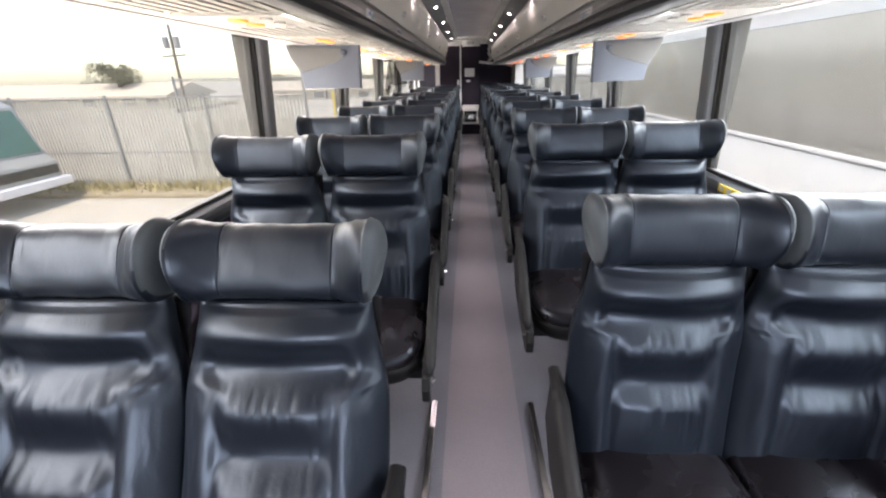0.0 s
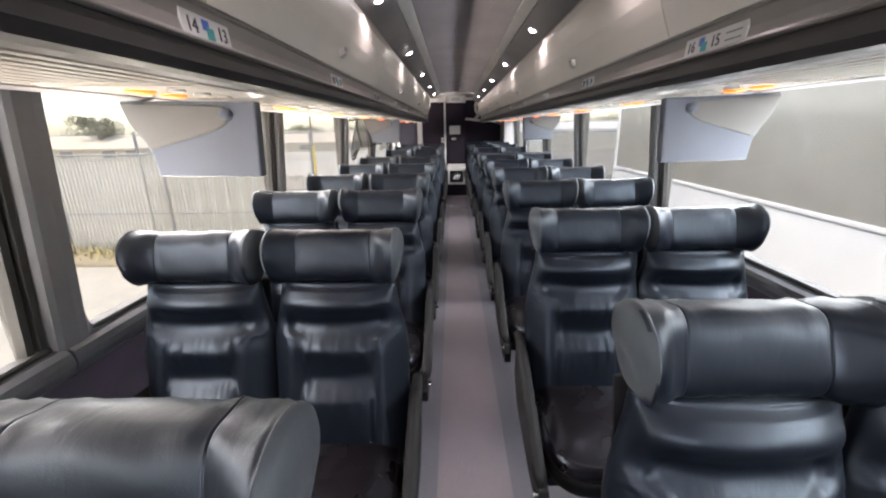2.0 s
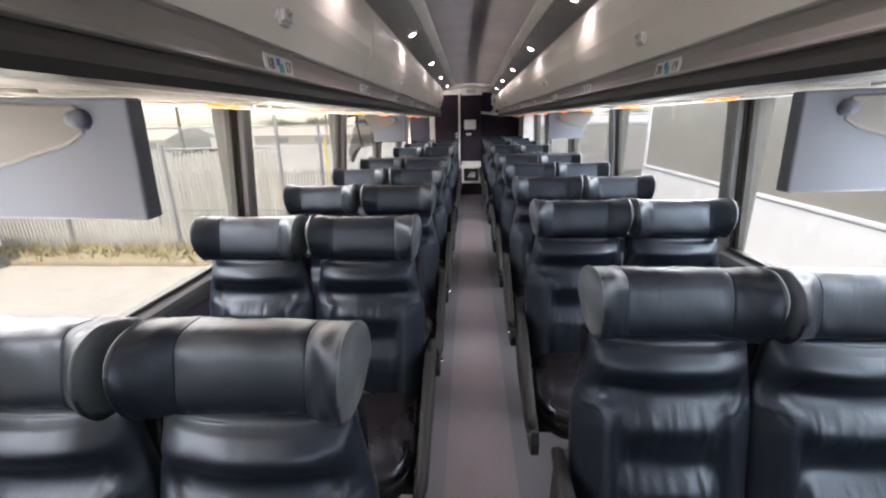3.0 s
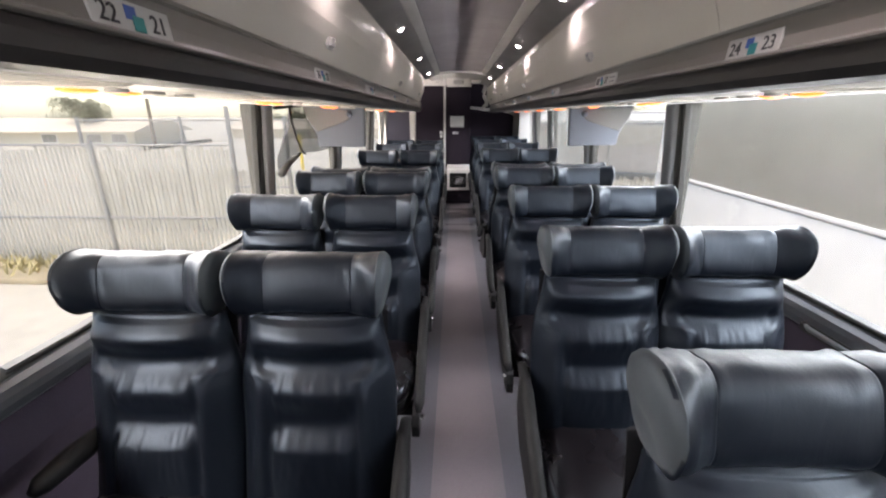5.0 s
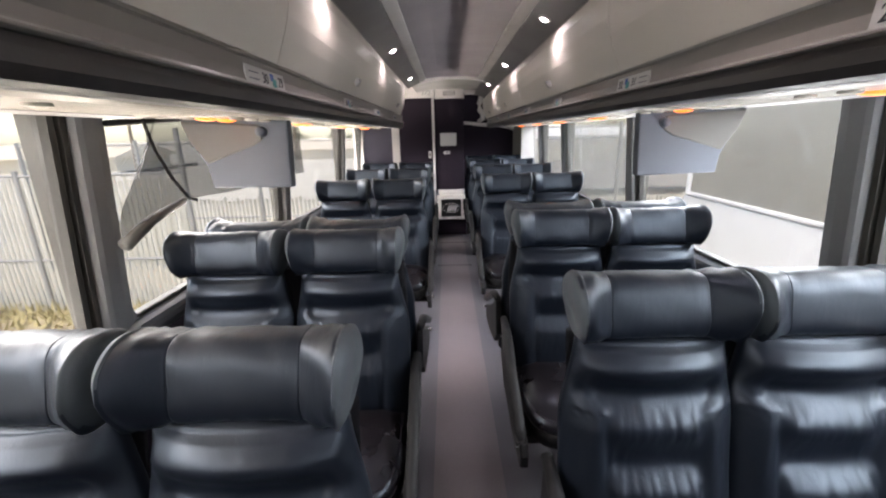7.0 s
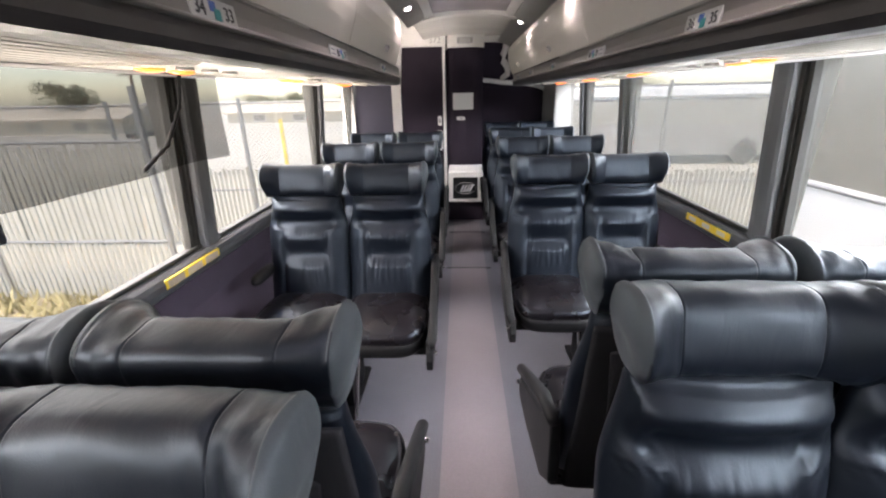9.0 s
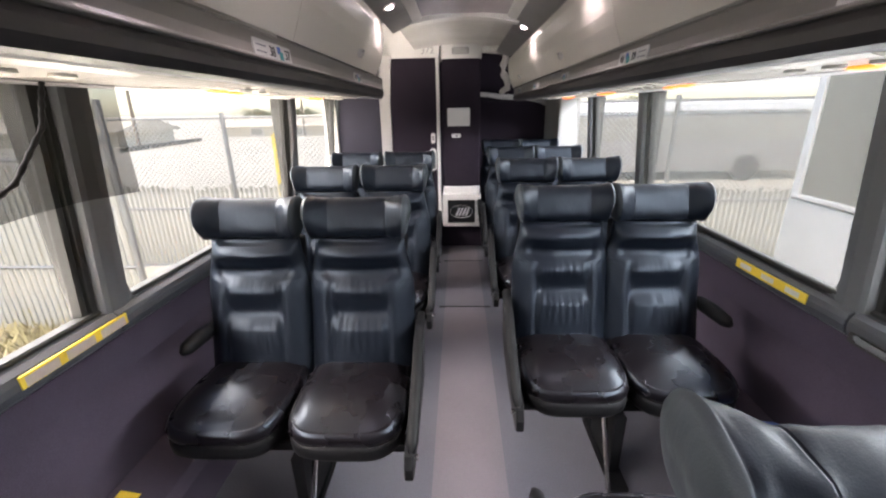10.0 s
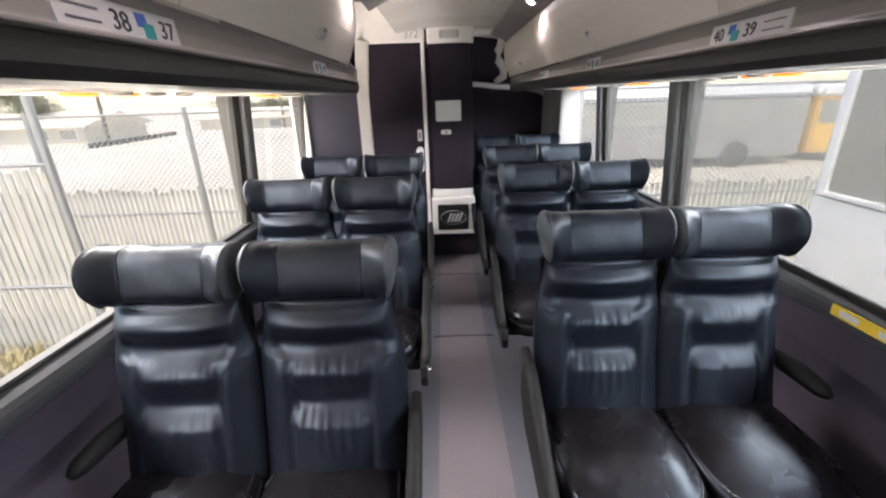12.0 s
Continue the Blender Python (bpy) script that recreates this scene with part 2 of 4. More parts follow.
PILLARS = (-0.43, 1.12, 2.68, 4.24, 5.80, 7.43, 8.95, 10.57, 11.66)
GLASS_Z0, GLASS_Z1 = 0.828, 1.53

floor = part("floor", box(-1.30, 1.30, FRONT, BACK, -0.06, 0.0), M_FLOOR)
tagged(floor, "dark mauve-grey speckled vinyl coach floor", "floor", kind="structure")
aisle = part("aisle_runner", box(-0.15, 0.15, FRONT + 0.01, 12.1, 0.0, 0.004), M_AISLE)
tagged(aisle, "paler worn vinyl strip down the aisle", "floor", kind="structure")
for s in (-1, 1):
    strip = part("floor_edge_strip", box(s * 0.205 - 0.012, s * 0.205 + 0.012, 1.0, 3.355, 0.0, 0.022, 0.005), M_CHROME)
    tagged(strip, "polished metal edge strip along the aisle floor", "metal strip", "aisle strips")

for s, name in ((-1, "wall_left"), (1, "wall_right")):
    wall = thing(name, "coach side wall, grey sill over dark mauve carpet", "wall", kind="structure")
    lower = [(1.24, 0.0), (1.245, 0.55), (1.215, 0.73), (1.30, 0.73), (1.30, 0.0)]
    part("carpet_panel", extrude_y([(s * x, z) for x, z in lower], FRONT, BACK), M_CARPET, wall)
    sill = [(1.165, 0.735), (1.144, 0.752), (1.136, 0.776), (1.137, 0.795), (1.144, 0.813), (1.160, 0.824), (1.215, GLASS_Z0), (1.228, 0.80), (1.30, 0.74), (1.30, 0.732), (1.205, 0.732)]
    bounds = [FRONT] + list(PILLARS) + [BACK]
    for a, b in zip(bounds, bounds[1:]):
        bevelled(part("sill", extrude_y([(s * x, z) for x, z in sill], a + 0.003, b - 0.003), M_LEDGE, wall), 0.004)
    header = [(1.095, 1.535), (1.075, 1.60), (1.02, 1.72), (1.30, 1.72), (1.30, 1.535)]
    part("header", extrude_y([(s * x, z) for x, z in header], FRONT, BACK), M_TRIM, wall)
    for y in PILLARS:
        big = y in (4.24, 7.43, 8.95)
        w = 0.115 if big else 0.10
        grey, black = [], []
        for z in (GLASS_Z0 - 0.02, 0.855, 0.90, 1.2, 1.45, 1.54):
            k = (z - 0.885) / 0.65
            flare = 0.05 * max(0, (0.90 - z) / 0.09) ** 2
            x = 1.155 - 0.052 * k
            grey.append([(s * px, py, z) for px, py in ((1.22, y - 0.024), (x + 0.02, y - 0.024), (x + 0.004, y - 0.016), (x - 0.002, y), (x - 0.004, y + w * 0.4), (x + 0.002, y + w - 0.034), (x + 0.016, y + w - 0.022 + flare), (1.22, y + w - 0.02 + flare))])
            black.append([(s * px, py, z) for px, py in ((1.215, y - 0.082), (x + 0.05, y - 0.082), (x + 0.030, y - 0.074), (x + 0.026, y - 0.058), (x + 0.038, y - 0.054), (x + 0.038, y - 0.048), (x + 0.022, y - 0.044), (x + 0.020, y - 0.028), (1.215, y - 0.028))])
        part("pillar_cover", loft(grey), M_PILLAR, wall, smooth=False)
        part("pillar_seal", loft(black), M_RUBBER, wall)
    for i, (a, b) in enumerate(zip(bounds, bounds[1:])):
        if i == len(bounds) - 2 and s < 0:
            continue
        win = thing("window_%d" % (i + 1 + (0 if s < 0 else 20)), "large tinted coach side window in a black rubber seal", "window", kind="structure")
        y0, y1 = a + 0.10, b - 0.12
        if i == 0:
            y0 = a + 0.05
        pane = part("pane", loft([[(s * 1.214, y0 - 0.08, GLASS_Z0 - 0.02), (s * 1.214, y1 + 0.10, GLASS_Z0 - 0.02)], [(s * 1.165, y0 - 0.08, GLASS_Z1 + 0.02), (s * 1.165, y1 + 0.10, GLASS_Z1 + 0.02)]], cap=False, closed=False), M_GLASS, win)
        pane.visible_shadow = False
        part("seal", box(min(s * 1.212, s * 1.172), max(s * 1.212, s * 1.172), y0 - 0.08, y1 + 0.10, GLASS_Z0 - 0.001, GLASS_Z0 + 0.014, 0.004), M_RUBBER, win)
    duct = part("heater_duct", extrude_y([(s * 1.00, 0.0), (s * 1.03, 0.13), (s * 1.06, 0.165), (s * 1.235, 0.20), (s * 1.238, 0.0)], 0.2, 11.4), M_CARPET)
    tagged(duct, "low carpeted heater duct along the side wall", "heater duct", kind="structure")

for y in (10.62, 11.62):
    seam = part("floor_seam", box(-0.19, 0.19, y, y + 0.012, 0.0, 0.0062, 0.001, 1), M_RUBBER)
    tagged(seam, "dark joint strip across the aisle floor", "floor joint", "floor joints")
under = part("underbody", box(-1.28, 1.28, FRONT, BACK, -1.10, -0.062, 0.05), M_TRIM)
tagged(under, "plain outer lower body of the coach", "coach body", kind="structure")

# roof skin and front bulkhead close the coach
roof = part("roof", extrude_y([(-1.30, 1.74), (-1.2, 2.12), (-0.8, 2.25), (0.8, 2.25), (1.2, 2.12), (1.30, 1.74), (1.32, 1.74), (1.22, 2.14), (0.82, 2.28), (-0.82, 2.28), (-1.22, 2.14), (-1.32, 1.74)], FRONT, BACK), M_TRIM)
tagged(roof, "coach roof skin above the ceiling lining", "roof", kind="structure")
front = part("wall_front", box(-1.32, 1.32, FRONT - 0.05, FRONT, 0, 1.0), M_CARPET)
tagged(front, "dark lower bulkhead at the front of the coach", "wall", kind="structure")
rear = part("wall_rear", box(-1.32, 1.32, BACK, BACK + 0.05, 0, 2.28), M_DARKPANEL)
tagged(rear, "dark carpeted rear wall", "wall", kind="structure")

# ---- ceiling ----
ceiling = thing("ceiling", "mauve-grey fabric coach ceiling with pale side trims", "ceiling", kind="structure")
part("centre_panel", extrude_y([(-0.262, 1.955), (-0.13, 1.968), (0.13, 1.968), (0.262, 1.955), (0.262, 1.99), (-0.262, 1.99)], FRONT, 10.60), M_CEIL, ceiling)
part("rear_panel", extrude_y([(-0.45, 1.96), (-0.22, 2.0), (0.22, 2.0), (0.60, 1.96), (0.60, 2.03), (-0.45, 2.03)], 10.64, BACK), M_TRIM, ceiling)
for s in (-1, 1):
    part("edge_trim", extrude_y([(s * 0.255, 1.945), (s * 0.268, 1.938), (s * 0.305, 1.922), (s * 0.312, 1.93), (s * 0.30, 1.97), (s * 0.255, 1.97)], FRONT, 10.60), M_TRIM, ceiling)
    part("lamp_channel", extrude_y([(s * 0.312, 1.925), (s * 0.435, 1.868), (s * 0.455, 1.90), (s * 0.33, 1.96)], FRONT, 10.60 if s < 0 else 12.0), M_RAIL, ceiling)
arch = []
for k in range(13):
    x = -0.33 + 0.66 * k / 12
    z = 1.925 + 0.035 * (1 - (x / 0.33) ** 2)
    arch.append((x, z))
part("arch_trim", loft([[(x, y, z + dz) for y, dz in ((10.58, -0.012), (10.68, -0.012), (10.68, 0.03), (10.58, 0.03))] for x, z in arch]), M_WHITE, ceiling)


def downlight(at):
    lamp = thing("downlight", "small round ceiling downlight in a pale bezel, lit", "ceiling lamp", "aisle downlights", at=at)
    ring = [[(r * math.cos(a), r * math.sin(a), z) for a in (2 * math.pi * k / 20 for k in range(20))] for r, z in ((0.017, 0.0), (0.028, -0.002), (0.030, 0.004), (0.025, 0.012))]
    part("bezel", loft(ring, cap=False), M_WHITE, lamp, smooth=True)
    part("lens", loft([[(r * math.cos(a), r * math.sin(a), z) for a in (2 * math.pi * k / 16 for k in range(16))] for r, z in ((0.017, 0.002), (0.012, -0.004), (0.004, -0.006))]), M_LAMP, lamp, "glowing white lens", smooth=True)
    return lamp


first = None
for s in (-1, 1):
    for k in range(-1, 9):
        y = 8.19 + (k - 6) * 1.23 + (0.0 if s > 0 else -0.62)
        m = pose(s * 0.365, y, 1.893, 0, s * 24, 0)
        first = downlight(m) if first is None else copy_thing(first, m) and first
        lit = bpy.data.lights.new("downlight_beam", 'SPOT')
        lit.energy, lit.spot_size, lit.spot_blend, lit.shadow_soft_size, lit.color = 0.35, radians(150), 1.0, 0.03, (1.0, 0.9, 0.95)
        beam = new("downlight_beam", lit)
        beam.matrix_basis = look((s * 0.36, y, 1.872), (s * 0.44, y, 1.3))

# ---- overhead bins ----
def label_rows(side):
    base = 8.924 if side < 0 else 9.21
    rows = [(k, base - (0.819 if side < 0 else 0.825) * (10 - k)) for k in range(1, 11)]
    rows += [(11, base + 0.86)] if side < 0 else [(11, base + 0.81), (12, base + 1.66), (13, base + 2.40)]
    return rows


def luggage_bin(side):
    s = side
    end = 10.42 if s < 0 else 12.02
    b = thing("overhead_bin", "satin grey overhead luggage bin with a darker label rail", "luggage bin")
    face = [(0.478, 1.604), (0.466, 1.635), (0.452, 1.67), (0.439, 1.71), (0.430, 1.76), (0.427, 1.82), (0.436, 1.862)]
    seams = [FRONT, 0.8, 2.4, 4.0, 5.6, 7.3, 9.0, end] if s < 0 else [FRONT, 1.1, 2.8, 4.4, 6.0, 7.6, 9.25, 10.7, end]
    for a, c in zip(seams, seams[1:]):
        last = c == end and s < 0
        pr = sheet([(s * x, z) for x, z in face], -0.02 * s)
        if last:
            loops = []
            for k in range(9):
                t = k / 8
                y = c - 0.30 + 0.30 * math.sin(t * math.pi / 2)
                pull = 0.12 * (1 - math.cos(t * math.pi / 2))
                loops.append([(x - s * -pull * 1.0, y, z) for x, z in pr])
            part("bin_door", loft([[(x, a + 0.002, z) for x, z in pr]] + loops), M_BIN, b, smooth=False)
        else:
            part("bin_door", extrude_y(pr, a + 0.002, c - 0.002), M_BIN, b)
        yl = (a + c) / 2
        latch = part("latch", box(s * 0.455 - 0.012, s * 0.455 + 0.012, yl - 0.030, yl + 0.030, 1.640, 1.680, 0.008), M_TRIM, b, "pale plastic latch")
        part("latch_button", box(s * 0.443 - 0.008, s * 0.443 + 0.008, yl - 0.010, yl + 0.010, 1.658, 1.672, 0.004), M_RAIL, latch)
    rail = [(0.484, 1.601), (0.489, 1.596), (0.492, 1.57), (0.488, 1.550), (0.477, 1.545), (0.475, 1.541), (0.484, 1.538), (0.56, 1.56), (0.56, 1.601)]
    bevelled(part("label_rail", extrude_y([(s * x, z) for x, z in rail], FRONT, end - (0.03 if s < 0 else 0)), M_LABELRAIL, b, "darker grey rail"), 0.003)
    lip = [(0.486, 1.537), (0.482, 1.525), (0.484, 1.508), (0.496, 1.493), (0.512, 1.4885), (0.555, 1.4900), (0.575, 1.4965), (0.575, 1.515), (0.53, 1.537)]
    part("lip", extrude_y([(s * x, z) for x, z in lip], FRONT, end - 0.01), M_LIP, b, "nearly black lower lip")
    part("shelf", box(min(s * 0.56, s * 1.06), max(s * 0.56, s * 1.06), FRONT, end - 0.02, 1.545, 1.56), M_RAIL, b)
    if s < 0:
        cap = [(0.50, 1.49), (0.49, 1.60), (0.55, 1.66), (0.555, 1.86), (1.08, 1.86), (1.08, 1.53)]
        part("end_cap", extrude_y([(s * x, z) for x, z in cap], end - 0.02, end + 0.02), M_RAIL, b, "curved dark end cap")
    for k, y in label_rows(s):
        if y > end - 0.1:
            continue
        # the plate faces the aisle; its reading direction runs rearwards on one side and forwards on the other
        at = Matrix(((0, 0, -s * 1.0, s * 0.4885), (-s, 0, 0, y), (0, 1, 0, 1.565), (0, 0, 0, 1))) @ pose(0, 0, 0, -6, 0, 0)
        wide = k in ((2, 8, 10) if s < 0 else (1, 4, 7, 8, 10, 12))
        w0, w1 = (-0.143 if wide and s < 0 else -0.073), (0.143 if wide and s > 0 else 0.073)
        plate = part("seat_label", box(w0, w1, -0.020, 0.020, -0.004, 0.001, 0.0006, 1), M_PAPER, b, "white seat-number label", at=at)
        left, right = (4 * k - 2, 4 * k - 3) if s < 0 else (4 * k, 4 * k - 1)
        part("number", text_mesh(str(left), 0.033, M_INK), None, plate, at=pose(-0.046, -0.001, 0.0016))
        part("number", text_mesh(str(right), 0.033, M_INK), None, plate, at=pose(0.046, -0.001, 0.0016))
        part("blue_mark", box(-0.016, 0.004, -0.002, 0.015, 0.001, 0.0022, 0.0005, 1), M_BLUE_INK, plate)
        part("teal_mark", box(-0.005, 0.016, -0.015, 0.004, 0.001, 0.0026, 0.0005, 1), M_TEAL, plate)
        for j in (-1, 1) if wide else ():
            part("small_print", box(s * 0.105 - 0.025, s * 0.105 + 0.025, j * 0.007 - 0.0012, j * 0.007 + 0.0012, 0.001, 0.0018), M_SCREEN, plate)
    return b


def service_panel(side):
    s = side
    end = 10.40 if s < 0 else 12.0
    p = thing("service_panel", "pale ribbed panel under the luggage bin with reading lights", "service panel")
    prof = [(0.50, 1.4970), (0.60, 1.498), (0.90, 1.505), (1.06, 1.509), (1.095, 1.535), (1.06, 1.54), (0.60, 1.53), (0.508, 1.515)]
    part("panel", extrude_y([(s * x, z) for x, z in prof], FRONT, end), M_SERVICE, p)
    edge = [(1.045, 1.505), (1.075, 1.499), (1.105, 1.505), (1.105, 1.53), (1.045, 1.515)]
    part("edge_strip", extrude_y([(s * x, z) for x, z in edge], FRONT, end + 0.02), M_RAIL, p, "darker edge strip over the windows")
    rib = mesh_of(box(-0.011, 0.011, -0.40, 0.40, -0.003, 0.003, 0.002, 1), "rib")
    rib.materials.append(M_SERVICE)
    for k, y in label_rows(s):
        yc = y + 0.30
        if yc > end - 0.2:
            continue
        unit = part("reading_light_unit", extrude_y([(s * x, z) for x, z in ((0.60, 1.495), (0.62, 1.490), (0.93, 1.496), (0.95, 1.502), (0.95, 1.510), (0.60, 1.503))], yc - 0.17, yc + 0.17), M_SERVICE, p)
        for dy, dx in ((-0.06, 0.80), (0.06, 0.80)):
            z = 1.4915
            ang = s * -1.2
            part("amber_lens", loft([[(r * math.cos(a), 1.25 * r * math.sin(a), zz) for a in (2 * math.pi * i / 16 for i in range(16))] for r, zz in ((0.030, 0.006), (0.029, -0.001), (0.021, -0.005), (0.006, -0.007))]), M_AMBER, unit, "lit amber lens", smooth=True, at=pose(s * dx, yc + dy, z, 0, ang, 0))
        for dy in (-0.1, 0.0, 0.1):
            part("air_nozzle", loft([[(r * math.cos(a), r * math.sin(a), zz) for a in (2 * math.pi * i / 14 for i in range(14))] for r, zz in ((0.018, 0.008), (0.020, -0.003), (0.014, -0.005), (0.010, 0.0))]), M_SERVICE, unit, "round air nozzle", smooth=True, at=pose(s * 0.69, yc + dy, 1.489))
        for j in range(9):
            x = 0.60 + 0.045 * j
            part("rib", rib, None, p, at=pose(s * x, yc - 0.46, 1.4955 + (x - 0.55) * 0.022, 0, 0, 0) @ Matrix.Diagonal((1, 0.28 / 0.40 * 0.95, 1, 1)))
    return p


for side in (-1, 1):
    luggage_bin(side)
    service_panel(side)

# ---- seats ----
PITCH = {-1: 0.422, 1: 0.402}


def ridged(x, y, z, power=3.0):
    """Sharp creases between soft rolls, 0 to 1."""
    return (1.0 - min(1.0, abs(noise.noise(Vector((x, y, z)))) * 1.6)) ** power


# how far the leather stands out at each height of the backrest, in metres
PADS = ((0.0, 0.0), (0.37, 0.020), (0.485, -0.010), (0.64, 0.013), (0.775, -0.022), (0.90, 0.016), (1.0, -0.012))
BOLSTER = ((0.0, 0.014), (0.42, 0.025), (0.62, 0.021), (0.775, -0.006), (0.90, 0.014), (1.0, -0.012))


def profile(rows, v):
    """A smooth line through rows of (height, depth)."""
    for (a, p), (b, q) in zip(rows, rows[1:]):
        if v <= b:
            t = (v - a) / (b - a)
            return p + (q - p) * t * t * (3 - 2 * t)
    return rows[-1][1]


def backrest_mesh(seed):
    """Lofted upwards along a leaning line: a dished shoulder, two gathered pads in a groove, puffed bolsters."""
    loops = []
    nv, nf, nb = 96, 84, 18
    for j in range(nv + 1):
        v = j / nv
        z = 0.40 + 0.555 * v
        cy = 0.445 + 0.105 * v + 0.02 * math.sin(v * math.pi)
        w = 0.211 - 0.034 * bump_at(v, 0.80, 2, 0.40) - 0.008 * bump_at(v, -1, 0.02, 0.16)
        th = 0.056 - 0.010 * v
        if v > 0.97:
            th *= 0.8
        loop = []
        for k in range(nf + 1):
            u = -1 + 2 * k / nf
            u = math.copysign(1 - (1 - abs(u)) ** 1.25, u)
            q = abs(u)
            mid = bump_at(q, -1, 0.50 + 0.24 * bump_at(v, 0.72, 2, 0.05) + 0.10 * max(0.0, 0.4 - v), 0.20)
            d = 1.25 * th * (1 - q ** 2.5) ** 0.66
            edge = bump_at(q, -1, 0.93, 0.14)
            roll = 0.30 + 0.70 * bump_at(q, 0.60, 0.74, 0.34)
            d += (profile(PADS, v) * mid + profile(BOLSTER, v) * (1 - mid) * (roll if v < 0.7 else 1.0)) * edge
            d -= 0.006 * bump_at(q, 0.50, 0.58, 0.12) * bump_at(v, 0.05, 0.66, 0.15)
            fan = u * (1.0 - 0.75 * (0.45 - v)) if v < 0.46 else u
            gathered = bump_at(v, 0.60, 0.70, 0.08) + bump_at(v, 0.24, 0.435, 0.13)
            d += 0.0036 * ridged(fan * 11.0 + seed * 3.1, v * 1.8, seed * 5.7, 3.0) * bump_at(q, -1, 0.55, 0.16) * gathered
            d += 0.0022 * ridged(fan * 6.0, v * 2.0, seed * 2.3 + 9, 5.0) * bump_at(q, 0.3, 0.85, 0.2) * bump_at(v, 0.2, 0.6, 0.2)
            corner = ridged(u * 2.5 + seed, v * 26.0 - q * 9.0, seed * 1.7 + 4, 3.0)
            d += 0.0040 * corner * bump_at(q, 0.55, 0.95, 0.2) * bump_at(v, 0.67, 0.775, 0.06)
            d += 0.0022 * noise.noise(Vector((u * 3.0, v * 4.0, seed * 7.0)))
            loop.append((w * u, cy - d, z))
        for k in range(nb):
            a = math.pi * (k + 0.5) / nb
            c, sn = math.cos(a), math.sin(a)
            loop.append((w * math.copysign(abs(c) ** 0.4, c), cy + th * sn ** 0.5, z))
        loops.append(loop)
    return mesh_of(loft(loops), "backrest", True)


def headrest_mesh(seed):
    """A fat bolster; past two seams its ends jut forwards and up, closed by rounded caps with a piped edge."""
    loops = []
    half = (0.2140, 0.2125, 0.2095, 0.205, 0.199, 0.1925, 0.1900, 0.1885, 0.1870, 0.1845, 0.178, 0.168, 0.156, 0.143, 0.131, 0.123, 0.1185, 0.1165, 0.115, 0.1135, 0.1115, 0.107, 0.098, 0.085, 0.065, 0.045, 0.022)
    xs = [-x for x in half] + [0.0] + list(reversed(half))
    for x in xs:
        a = abs(x)
        e = bump_at(a, 0.150, 1, 0.085)
        ry, rz = 0.058 + 0.026 * e, 0.076 + 0.006 * e
        if 0.1145 < a < 0.1155:
            ry, rz = ry - 0.0045, rz - 0.0045
        if 0.1880 < a < 0.1905:
            ry, rz = ry + 0.0022, rz + 0.0022
        r = max(0.0, (a - 0.1885) / 0.0262)
        shrink = math.sqrt(max(0.0, 1.0 - r ** 2.2))
        shrink = max(shrink, 0.18)
        cy, cz = 0.628 - ry, 1.030 + 0.005 * e + 0.012 * r
        lean = radians(-14)
        pts = []
        for px, pz in oval(ry * shrink, rz * shrink, 40, 0.60 + 0.14 * e):
            if pz < 0:
                px *= 0.9 if px > 0 else 1.0 - 0.40 * e * (-pz / rz) ** 1.3
            seam = bump_at(a, 0.105, 0.185, 0.04)
            crumple = 0.0016 * math.sin(x * 90 + pz * 60 + seed) * math.sin(x * 41 - px * 50 + 1 + seed)
            crumple += 0.0038 * (ridged(x * 34.0 + seed * 3.0, pz * 9.0, px * 9.0 + seed, 4.0) - 0.35) * seam
            crumple += 0.0022 * noise.noise(Vector((x * 12.0, pz * 12.0, seed * 4.0 + px * 12.0)))
            grow = 1.0 + crumple / 0.07
            low = max(0.0, 0.35 - pz / max(rz * shrink, 0.001))
            cut = math.copysign(0.007 * e * low ** 1.3, x)
            pts.append(((x - cut) * 0.965, cy + px * grow * math.cos(lean) + pz * grow * math.sin(-lean), cz - px * grow * math.sin(-lean) * 0.6 + pz * grow * math.cos(lean)))
        loops.append(pts)
    return mesh_of(loft(loops), "headrest", True)


